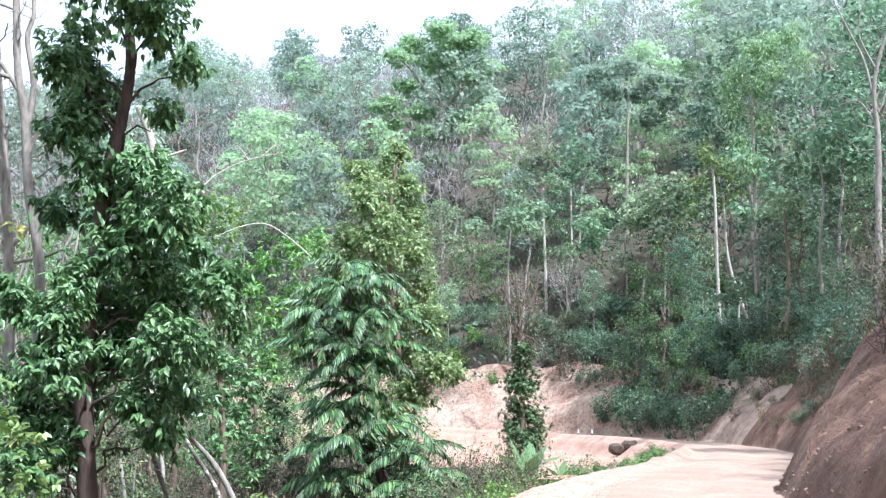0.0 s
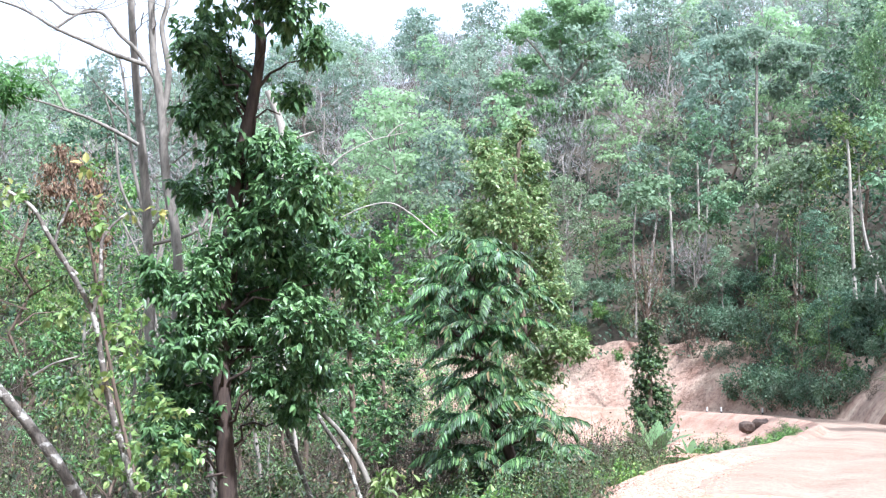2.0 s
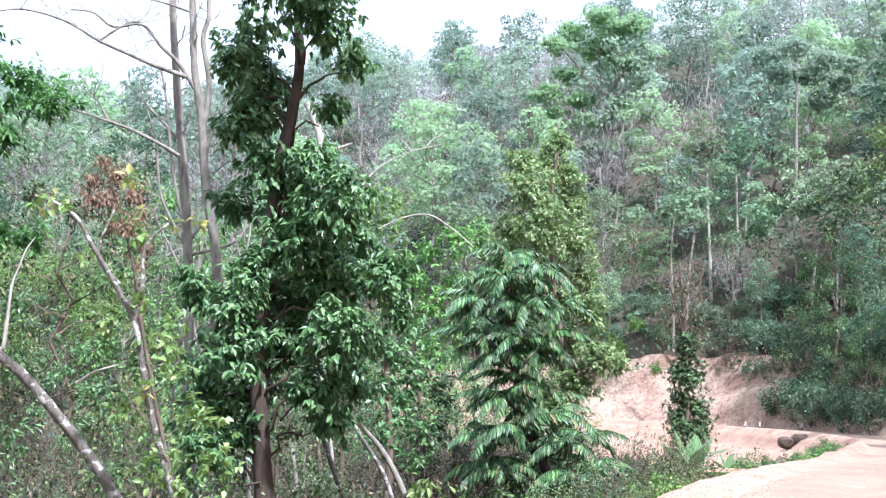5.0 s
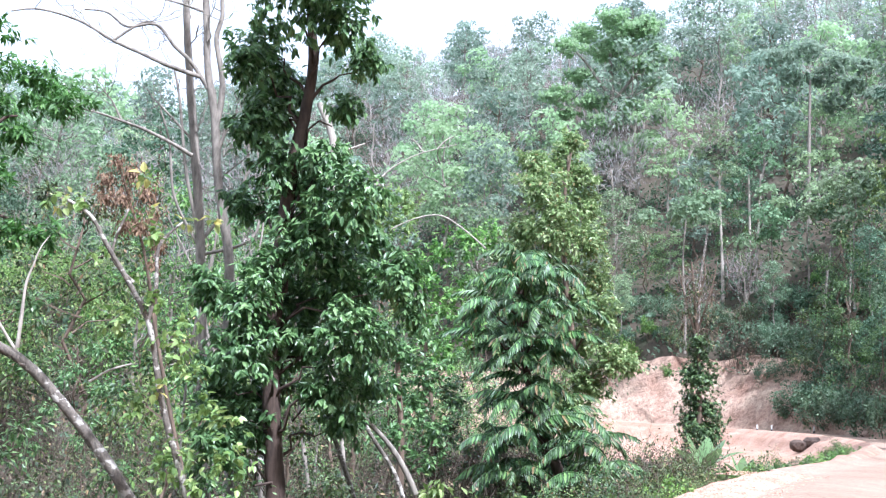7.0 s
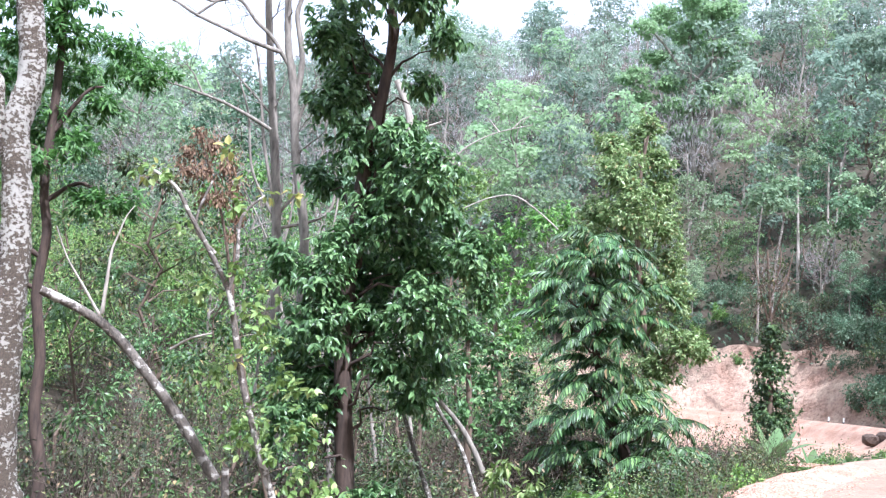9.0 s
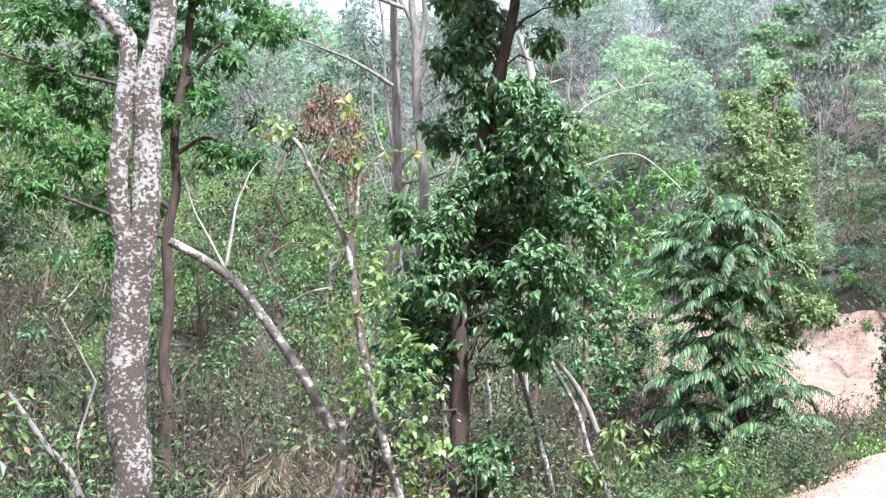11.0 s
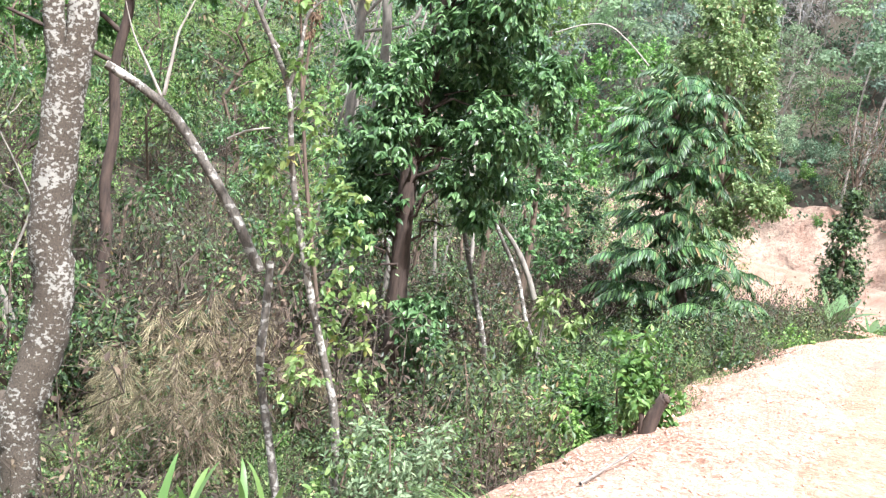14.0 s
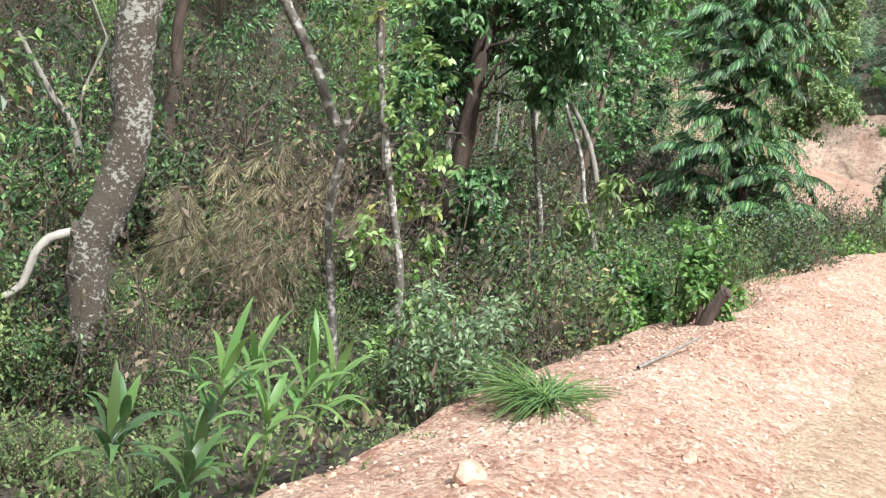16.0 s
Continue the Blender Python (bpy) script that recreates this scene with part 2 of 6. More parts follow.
L_FAR_D = leaf_material("hazy_bare_twig", (0.25, 0.22, 0.215), (0.35, 0.31, 0.305), (0.45, 0.40, 0.39), 0.8, 0.4, sheen=0.25, spread=0.15)
# distant copies of the forest tints, paled and blued to imitate haze
L_HAZED_A = leaf_material("hazed_ridge_leaf", (0.20, 0.285, 0.20), (0.27, 0.36, 0.265), (0.34, 0.425, 0.32), 0.85, 0.56, sheen=0.4, hues=0.025, spread=0.28)
L_HAZED_B = leaf_material("hazed_dark_ridge_leaf", (0.165, 0.24, 0.175), (0.21, 0.29, 0.215), (0.265, 0.34, 0.26), 0.85, 0.56, sheen=0.4, hues=0.02, spread=0.25)
L_HAZED_C = leaf_material("hazed_light_ridge_leaf", (0.26, 0.40, 0.20), (0.34, 0.49, 0.265), (0.40, 0.54, 0.32), 0.8, 0.6, sheen=0.4, hues=0.02, spread=0.1)
L_HAZED_D = leaf_material("hazed_ridge_twig", (0.33, 0.30, 0.30), (0.42, 0.385, 0.385), (0.52, 0.475, 0.47), 0.8, 0.45, sheen=0.4, spread=0.15)
B_DARK = bark_material("dark_red_bark", (0.03, 0.02, 0.016), (0.105, 0.07, 0.052), 5.0, 0.2)
B_SPOT = bark_material("lichen_spotted_bark", (0.05, 0.037, 0.026), (0.24, 0.19, 0.14), 38.0, 0.7, (0.60, 0.57, 0.50), 1.0, 0.556, 0.065)
B_GREY = bark_material("grey_bark", (0.11, 0.095, 0.08), (0.34, 0.30, 0.25), 4.0, 0.3)
B_MOTTLED = bark_material("mottled_grey_bark", (0.06, 0.05, 0.042), (0.21, 0.18, 0.148), 16.0, 0.5, (0.45, 0.42, 0.37), cover=0.53)
B_PALE = bark_material("pale_bark", (0.24, 0.21, 0.175), (0.50, 0.45, 0.385), 4.0, 0.3)
B_BROWN = bark_material("brown_bark", (0.07, 0.05, 0.035), (0.20, 0.14, 0.10), 5.0, 0.25)
B_TWIG = bark_material("dry_twig", (0.036, 0.026, 0.018), (0.13, 0.098, 0.07), 6.0, 0.3)

# ---- mesh kit ----
RNG = np.random.default_rng(7)


class Buf:
    """Collects vertices and polygons of one mesh."""

    def __init__(self):
        self.v, self.f, self.n = [], [], 0

    def add(self, verts, faces):
        self.v.append(np.asarray(verts, float).reshape(-1, 3))
        self.f.append(np.asarray(faces, int) + self.n)
        self.n += len(self.v[-1])

    def tube(self, pts, radii, sides=8, rough=0.08):
        """A tapering stem along pts."""
        pts = np.asarray(pts, float)
        k = len(pts)
        d = np.gradient(pts, axis=0)
        d /= np.linalg.norm(d, axis=1)[:, None] + 1e-9
        up = np.array([0.31, 0.95, 0.05]) if abs(d[0][2]) > 0.7 else np.array([0.0, 0.1, 1.0])
        a = np.cross(d, up)
        a /= np.linalg.norm(a, axis=1)[:, None] + 1e-9
        b = np.cross(d, a)
        th = np.arange(sides) * 2 * math.pi / sides
        wob = 1 + rough * RNG.standard_normal((k, sides))
        r = np.asarray(radii, float)[:, None] * wob
        ring = pts[:, None] + r[..., None] * (np.cos(th)[None, :, None] * a[:, None] + np.sin(th)[None, :, None] * b[:, None])
        i, j = np.meshgrid(np.arange(k - 1), np.arange(sides), indexing="ij")
        j2 = (j + 1) % sides
        q = np.stack([i * sides + j, i * sides + j2, (i + 1) * sides + j2, (i + 1) * sides + j], -1).reshape(-1, 4)
        self.add(ring, q)

    def leaves(self, at, along, face, length, width, shape=1):
        """Folded leaves: at, along and face are n x 3. shape 0: two triangles; 1: rounder, six."""
        at, along, face = (np.asarray(q, float) for q in (at, along, face))
        k = len(at)
        if not k:
            return
        along = along / (np.linalg.norm(along, axis=1)[:, None] + 1e-9)
        side = np.cross(along, face)
        side /= np.linalg.norm(side, axis=1)[:, None] + 1e-9
        nor = np.cross(side, along)
        L = np.broadcast_to(np.asarray(length, float), (k,))[:, None]
        W = np.broadcast_to(np.asarray(width, float), (k,))[:, None]
        if shape == 0:
            v = np.stack([at, at + along * L * .45 + side * W * .5 + nor * W * .18, at + along * L, at + along * L * .45 - side * W * .5 + nor * W * .18], 1)
            base = np.arange(k)[:, None] * 4
            self.add(v, np.concatenate([base + [0, 1, 2, 2], base + [0, 2, 3, 3]]))
        else:
            drop = -nor * L * 0.14
            v = np.stack([at, at + along * L * .3 + side * W * .46 + nor * W * .15, at + along * L * .68 + side * W * .34 + nor * W * .12 + drop * .5,
                          at + along * L + drop, at + along * L * .68 - side * W * .34 + nor * W * .12 + drop * .5,
                          at + along * L * .3 - side * W * .46 + nor * W * .15, at + along * L * .5 + drop * .2], 1)
            base = np.arange(k)[:, None] * 7
            self.add(v, np.concatenate([base + [0, 6, 2, 1], base + [6, 3, 2, 2], base + [0, 5, 4, 6], base + [6, 4, 3, 3]]))

    def mesh(self, name, mat, smooth=False):
        v = np.concatenate(self.v)
        polys = []
        for f in self.f:
            if f.shape[1] == 4:
                tri = f[:, 2] == f[:, 3]
                polys += [(f[~tri], 4), (f[tri][:, :3], 3)]
            else:
                polys.append((f, f.shape[1]))
        loops = np.concatenate([p.reshape(-1) for p, _ in polys])
        sizes = np.concatenate([np.full(len(p), s) for p, s in polys])
        me = bpy.data.meshes.new(name)
        me.vertices.add(len(v))
        me.vertices.foreach_set("co", v.reshape(-1))
        me.loops.add(len(loops))
        me.loops.foreach_set("vertex_index", loops)
        me.polygons.add(len(sizes))
        me.polygons.foreach_set("loop_start", np.concatenate([[0], np.cumsum(sizes)[:-1]]))
        me.polygons.foreach_set("use_smooth", np.full(len(sizes), smooth))
        me.update(calc_edges=True)
        me.materials.append(mat)
        return me


def part(name, buf, mat, parent, label="", smooth=False):
    ob = new(name, buf.mesh(name, mat, smooth))
    ob.parent = parent
    return tagged(ob, label)


def thing(name, at, label, category, group="", kind=""):
    e = new(name)
    e.empty_display_size = 0.2
    e.location = at
    return tagged(e, label, category, group, kind)


def unit(v):
    return v / (np.linalg.norm(v, axis=-1, keepdims=True) + 1e-9)


def clump(buf, c, r, count, length, width, droop=0.5, shape=0, shell=0.55, flat=1.0):
    """Leaves spread through an uneven ball at c: most near its skin, hanging by droop."""
    d = unit(RNG.standard_normal((count, 3)))
    rad = r * (shell + (1 - shell) * RNG.random(count)) * (0.8 + 0.35 * np.sin(3 * d[:, 0] + 5 * d[:, 2] + c[0] * 7))
    p = np.asarray(c) + d * rad[:, None] * np.array([1, 1, flat])
    along = d * 0.7 + RNG.standard_normal((count, 3)) * 0.45 + np.array([0, 0, -droop])
    face = d * 0.5 + np.array([0, 0, 1.0]) + RNG.standard_normal((count, 3)) * 0.45
    s = 0.7 + 0.6 * RNG.random(count)
    buf.leaves(p, along, face, length * s, width * s, shape)


def sprays(buf, c, r, tips, per, length, width, droop=0.6, shape=1, up=0.3, flat=0.85, inner=0.5):
    """Leaves in whorls at the twig ends of an uneven ball at c: upper faces to the sky, tips hanging."""
    tips = max(3, int(tips))
    d = unit(unit(RNG.standard_normal((tips, 3))) + np.array([0, 0, up]))
    lump = 0.85 + 0.25 * np.sin(3 * d[:, 0] + 5 * d[:, 2] + c[0] * 7) + 0.1 * RNG.standard_normal(tips)
    tip = np.asarray(c) + d * (r * (inner + (1 - inner) * RNG.random(tips) ** 0.6) * lump)[:, None] * np.array([1, 1, flat])
    w = unit(d + np.array([0, 0, 0.1]) + RNG.standard_normal((tips, 3)) * 0.3)
    w, tip, k = np.repeat(w, per, 0), np.repeat(tip, per, 0), tips * per
    ring = unit(np.cross(w, RNG.standard_normal((k, 3))))
    along = ring * 0.8 + w * 0.55 + np.array([0, 0, -droop]) + RNG.standard_normal((k, 3)) * 0.12
    face = w * 0.6 + np.array([0, 0, 0.9]) + RNG.standard_normal((k, 3)) * 0.22
    size = 0.7 + 0.5 * RNG.random(k)
    buf.leaves(tip - w * (RNG.random((k, 1)) * length * 0.8), along, face, length * size, width * size, shape)


def puff(buf, c, r, count, size, flat=0.75):
    """A leafy lump: leaves laid like scales over the upper side of an uneven ball."""
    d = unit(RNG.standard_normal((count, 3)))
    d[:, 2] = np.where(RNG.random(count) < 0.72, np.abs(d[:, 2]), d[:, 2])
    lump = 0.8 + 0.28 * np.sin(4 * d[:, 0] + c[1]) * np.sin(5 * d[:, 2] + c[0]) + 0.25 * RNG.standard_normal(count) * 0.6
    p = np.asarray(c) + d * (r * lump)[:, None] * np.array([1, 1, flat])
    along = np.cross(d, RNG.standard_normal((count, 3))) + d * 0.35 + np.array([0, 0, -0.35])
    s = 0.6 + 0.8 * RNG.random(count)
    buf.leaves(p, along, d + np.array([0, 0, 0.5]) + RNG.standard_normal((count, 3)) * 0.3, size * s, size * 0.7 * s, 0)


def bend(a, b, k=6, wob=0.05, sag=0.0):
    """k points from a to b with a crooked line."""
    a, b = np.asarray(a, float), np.asarray(b, float)
    t = np.linspace(0, 1, k)[:, None]
    off = RNG.standard_normal((k, 3)) * wob * np.linalg.norm(b - a)
    off[0] = off[-1] = 0
    p = a + (b - a) * t + off
    p[:, 2] -= sag * (t[:, 0] * (1 - t[:, 0])) * 4
    return p


def twigs(buf, start, way, length, radius, depth, sides=5, spread=0.7, kids=3):
    """Bare branching wood."""
    way = unit(np.asarray(way, float))
    end = np.asarray(start) + way * length
    p = bend(start, end, 5, 0.07)
    buf.tube(p, np.linspace(radius, radius * 0.55, 5), sides)
    if depth:
        for i in range(kids):
            w = unit(way + RNG.standard_normal(3) * spread * np.array([1, 1, .7]) + np.array([0, 0, .12]))
            q = p[int(RNG.integers(2, 5))]
            twigs(buf, q, w, length * (0.55 + 0.25 * RNG.random()), radius * 0.5, depth - 1, max(3, sides - 1), spread, kids)


# ---- ground ----
ROAD_POINTS = [(-2.2, -14, 0.3), (0, 0, 0), (1.3, 8, 0), (2.5, 15.3, 0), (4.4, 22, -0.25), (7.8, 31, -0.6), (10.6, 42, -1.05), (12.2, 55, -1.6),
               (11.2, 67, -2.0), (6.5, 77, -2.3), (-1, 81.5, -2.25), (-12, 83, -2.2), (-24, 88, -2.0), (-40, 100, -1.5)]


def spline(points, per=24):
    p = np.array([points[0], *points, points[-1]], float)
    out = []
    for i in range(1, len(p) - 2):
        t = np.linspace(0, 1, per, endpoint=False)[:, None]
        a, b, c, d = p[i - 1], p[i], p[i + 1], p[i + 2]
        out.append(0.5 * (2 * b + (c - a) * t + (2 * a - 5 * b + 4 * c - d) * t ** 2 + (3 * b - a - 3 * c + d) * t ** 3))
    return np.concatenate(out + [p[-1:]])


ROAD = spline(ROAD_POINTS)
ROAD_DIR = unit(np.gradient(ROAD[:, :2], axis=0))
HALF = 1.95
EDGE = 1.5            # where the shoulder breaks off into the gully


def road_frame(x, y):
    """Signed distance to the road's middle (left is positive) and the road's height there."""
    x, y = np.atleast_1d(np.asarray(x, float)), np.atleast_1d(np.asarray(y, float))
    s, z, idx = np.empty(len(x)), np.empty(len(x)), np.empty(len(x), int)
    for a in range(0, len(x), 8000):
        dx, dy = x[a:a + 8000, None] - ROAD[:, 0], y[a:a + 8000, None] - ROAD[:, 1]
        i = np.argmin(dx * dx + dy * dy, 1)
        r = np.arange(len(i))
        cross = ROAD_DIR[i, 0] * dy[r, i] - ROAD_DIR[i, 1] * dx[r, i]
        s[a:a + 8000] = np.sign(cross) * np.hypot(dx[r, i], dy[r, i])
        z[a:a + 8000], idx[a:a + 8000] = ROAD[i, 2], i
    return s, z, idx


def wave(x, y, size, seed=0.0):
    """Smooth unevenness, about -1 to 1."""
    x, y = x / size + seed, y / size - seed * 1.7
    return (np.sin(x * 1.7 + 1.3 * np.sin(y * 1.1 + seed)) + np.sin(y * 2.1 + 1.7 * np.sin(x * 0.9 + 2)) + np.sin(x * 3.7 + y * 2.9) * .5 + np.sin(x * -5.3 + y * 4.1 + 1) * .35) / 2.6


def height(x, y):
    """The ground's height: gully beside the road, cut bank and wooded hill on its other side, a spur across the gully."""
    x, y = np.atleast_1d(np.asarray(x, float)), np.atleast_1d(np.asarray(y, float))
    s, zr, at = road_frame(x, y)
    left = np.maximum(s - EDGE - 0.15, 0)
    gully = zr - 0.62 * np.minimum(left, 1.6) - 0.14 * np.maximum(left - 1.6, 0) * np.exp(-left / 25)
    gully = np.maximum(gully, zr - 4.2) + wave(x, y, 2.5) * 0.12 * np.clip(left, 0, 1)
    right = np.maximum(-s - HALF - 0.15, 0)
    tall = 3.6 + 1.2 * wave(x, y, 9, 3) - 1.3 * np.clip((at - 24 * 5.5) / 24, 0, 1)
    bank = tall * (1 - np.exp(-right / 1.5 * 0.9))
    hill = np.maximum(right - 2.0, 0)
    slope = 0.66 + 0.0012 * np.clip(x, -60, 60)
    up = zr + bank + (95 - 16 * np.clip((-x - 55) / 60, 0, 1)) * (1 - np.exp(-hill * slope / 95)) + wave(x, y, 16, 1) * 1.6 * np.clip(hill / 12, 0, 1) + wave(x, y, 60, 5) * 5 * np.clip(hill / 60, 0, 1)
    z = np.where(s >= 0, gully, up)
    # the spur on the far side of the gully
    u = (-(x + 9.5) * 0.985 + (y - 20) * -0.17)
    u = np.maximum(u + 0.28 * np.maximum(y - 26, 0) * (x < 0) * np.clip(-x / 20, 0, 1), 0)
    spur = -3.6 + 47 * (1 - np.exp(-u * 0.5 / 54)) + wave(x, y, 14, 2) * 1.0 * np.clip(u / 10, 0, 1)
    spur = np.where(x < -4, spur, -50)
    far = np.maximum(z, spur)
    z = np.where(np.abs(s) > 6, far, z)
    z = z - 0.5 * np.clip((s + 5.9) / 0.5, 0, 1) * (s < 0)                       # room for the bank and road sheets
    z = np.where((s >= 0) & (s < EDGE + 0.9), np.minimum(z, zr - 0.3 - 0.45 * np.maximum(s - EDGE, 0)), z)
    return np.where((s < EDGE) & (s > -HALF - 0.1), zr - 0.3, z)


def ground_at(x, y):
    return float(height(x, y)[0])


def steps(*runs):
    out = []
    for a, b, d in runs:
        out += list(np.arange(a, b, d))
    return np.array(out + [runs[-1][1]])


def sheet(name, xs, ys, z, mat):
    b = Buf()
    X, Y = np.meshgrid(xs, ys)
    nx, ny = len(xs), len(ys)
    i, j = np.meshgrid(np.arange(ny - 1), np.arange(nx - 1), indexing="ij")
    b.add(np.stack([X, Y, z.reshape(ny, nx)], -1), np.stack([i * nx + j, i * nx + j + 1, (i + 1) * nx + j + 1, (i + 1) * nx + j], -1).reshape(-1, 4))
    return new(name, b.mesh(name, mat, True))


gx = steps((-900, -300, 60), (-300, -60, 8), (-60, -30, 1.5), (-30, -5, 0.6), (-5, 5, 0.3), (5, 30, 0.6), (30, 60, 1.5), (60, 300, 8), (300, 900, 60))
gy = steps((-900, -60, 70), (-60, 0, 2), (0, 20, 0.3), (20, 100, 0.7), (100, 300, 4), (300, 900, 60))
GX, GY = np.meshgrid(gx, gy)
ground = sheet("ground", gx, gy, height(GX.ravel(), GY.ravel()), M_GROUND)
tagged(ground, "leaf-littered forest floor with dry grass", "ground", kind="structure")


def strip(name, i0, i1, offsets, lift, rough, mat, label, category, step=0.22):
    """A sheet along the road between two offsets from its middle."""
    c = ROAD[i0:i1]
    t = np.linspace(0, len(c) - 1, int(np.sum(np.linalg.norm(np.diff(c[:, :2], axis=0), axis=1)) / step))
    px, py, pz = (np.interp(t, np.arange(len(c)), c[:, k]) for k in range(3))
    dx, dy = (np.interp(t, np.arange(len(c)), ROAD_DIR[i0:i1, k]) for k in range(2))
    X = px[:, None] - dy[:, None] * offsets[None]
    Y = py[:, None] + dx[:, None] * offsets[None]
    if lift is None:
        Z = pz[:, None] + 0 * X
    else:
        Z = height(X.ravel(), Y.ravel()).reshape(X.shape) + lift
    Z = Z + rough(X, Y, offsets[None])
    b = Buf()
    nx, ny = len(offsets), len(t)
    i, j = np.meshgrid(np.arange(ny - 1), np.arange(nx - 1), indexing="ij")
    b.add(np.stack([X, Y, Z], -1), np.stack([i * nx + j, (i + 1) * nx + j, (i + 1) * nx + j + 1, i * nx + j + 1], -1).reshape(-1, 4))
    return tagged(new(name, b.mesh(name, mat, True)), label, category, kind="structure")


def road_rough(X, Y, o):
    ruts = -0.05 * np.exp(-((np.abs(o - 0.1) - 0.8) / 0.28) ** 2)
    return (ruts + 0.008 * wave(X, Y, 0.5) + 0.012 * wave(X, Y, 1.6, 4)) * np.clip((1.65 - o) / 0.4, 0, 1) - 0.18 * np.clip((o - 1.05) / 0.2, 0, 1) * (Y < 20.5)


def speckle(x, y, size, seed=0):
    """Value noise, -1 to 1."""
    x, y = x / size, y / size
    i, j = np.floor(x).astype(int), np.floor(y).astype(int)
    u, v = x - i, y - j
    u, v = u * u * (3 - 2 * u), v * v * (3 - 2 * v)

    def h(a, b):
        n = np.sin(a * 127.1 + b * 311.7 + seed * 74.7) * 43758.5453
        return (n - np.floor(n)) * 2 - 1

    return (h(i, j) * (1 - u) + h(i + 1, j) * u) * (1 - v) + (h(i, j + 1) * (1 - u) + h(i + 1, j + 1) * u) * v


def gravel_rough(X, Y, o):
    lump = 0.010 * speckle(X, Y, 0.09, 6) + 0.008 * speckle(X, Y, 0.12) + 0.012 * speckle(X * 0.8 + Y * 0.6, Y * 0.8 - X * 0.6, 0.24, 3) + 0.045 * speckle(X * 0.6 + Y * 0.8, Y * 0.6 - X * 0.8, 0.7, 2)
    rise = np.clip(0.16 * (o - 0.85), -0.08, 0.02) + 0.02 * speckle(X, Y, 0.4, 9) + 0.035 * speckle(X, Y, 0.95, 7) * np.clip((1.3 - o) / 0.4, 0, 1)
    hole = -0.07 * np.exp(-((X - 0.04) * 0.94 + (Y - 6.0) * 0.35) ** 2 / 0.05 ** 2 - ((X - 0.04) * 0.35 - (Y - 6.0) * 0.94) ** 2 / 0.25 ** 2) * (0.7 + 0.5 * speckle(X, Y, 0.05, 4))
    return hole + lump * np.clip((o - 0.5) / 0.4, 0.2, 1) + rise - 0.45 * np.maximum(o - EDGE, 0) - 1.2 * np.maximum(o - 2.3, 0)


def fill_rough(X, Y, o):
    z = height(X.ravel(), Y.ravel()).reshape(X.shape)
    zr = road_frame(X.ravel(), Y.ravel())[1].reshape(X.shape)
    k = np.clip((o - 1.6) / 1.2, 0, 1)
    return (z - zr) * k - 0.07 + (0.09 + 0.15 * np.clip((Y - 27) / 8, 0, 1)) * np.clip((o - 1.2) / 0.4, 0, 1) + 0.06 * speckle(X, Y, 0.4) * k + 0.12 * speckle(X, Y, 1.4, 3) * k - 0.6 * np.clip((o - 9) / 2, 0, 1)


def bank_rough(X, Y, o):
    z = height(X.ravel(), Y.ravel()).reshape(X.shape)
    zr = road_frame(X.ravel(), Y.ravel())[1].reshape(X.shape)
    k = np.clip((-o - 2.0) / 0.5, 0, 1)
    rough = 0.05 * speckle(X * 0.8 + Y * 0.6, Y * 0.8 - X * 0.6, 0.17, 8) + 0.08 * speckle(X, Y, 0.35, 1) + 0.20 * speckle(X, Y, 0.9, 2) + 0.30 * speckle(X, Y, 2.6, 5)
    rough = np.where(Y > 50, 0.4 * rough + 0.10 * speckle(X + Y * 0.3, Y * 0.0, 0.5, 4), rough)
    return np.maximum(z - zr + 0.5, -0.03) * np.clip(k * 3, 0, 1) + k * rough - 0.03 * (1 - k) + 0.06 * k


ROAD_SPAN = np.concatenate([np.linspace(-2.25, 0.6, 24), np.linspace(0.7, 1.65, 8)])
strip("near_road", 0, 68, ROAD_SPAN, None, road_rough, M_ROAD_NEAR, "sandy pale orange dirt road beside the gully", "road", 0.15)
strip("road", 67, len(ROAD), ROAD_SPAN, None, road_rough, M_ROAD, "rutted pale orange dirt road on a hillside", "road")
strip("road_shoulder", 0, 24 * 4, np.linspace(0.5, 2.6, 60), None, gravel_rough, M_SHOULDER, "loose reddish gravel shoulder falling into the gully", "road shoulder", 0.05)
strip("far_road_shoulder", 24 * 4, len(ROAD) - 24, np.concatenate([np.linspace(1.2, 2.6, 8), np.linspace(3.0, 11, 18)]), None, fill_rough, M_FILL, "bare orange earth slope below the road", "road shoulder")
# near stretch of bank, shade included in its earth colour
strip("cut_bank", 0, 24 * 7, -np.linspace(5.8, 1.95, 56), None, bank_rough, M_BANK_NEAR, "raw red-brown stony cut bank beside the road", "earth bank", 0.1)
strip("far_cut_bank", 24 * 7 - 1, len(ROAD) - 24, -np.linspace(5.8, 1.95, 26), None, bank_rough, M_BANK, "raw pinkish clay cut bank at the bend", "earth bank")


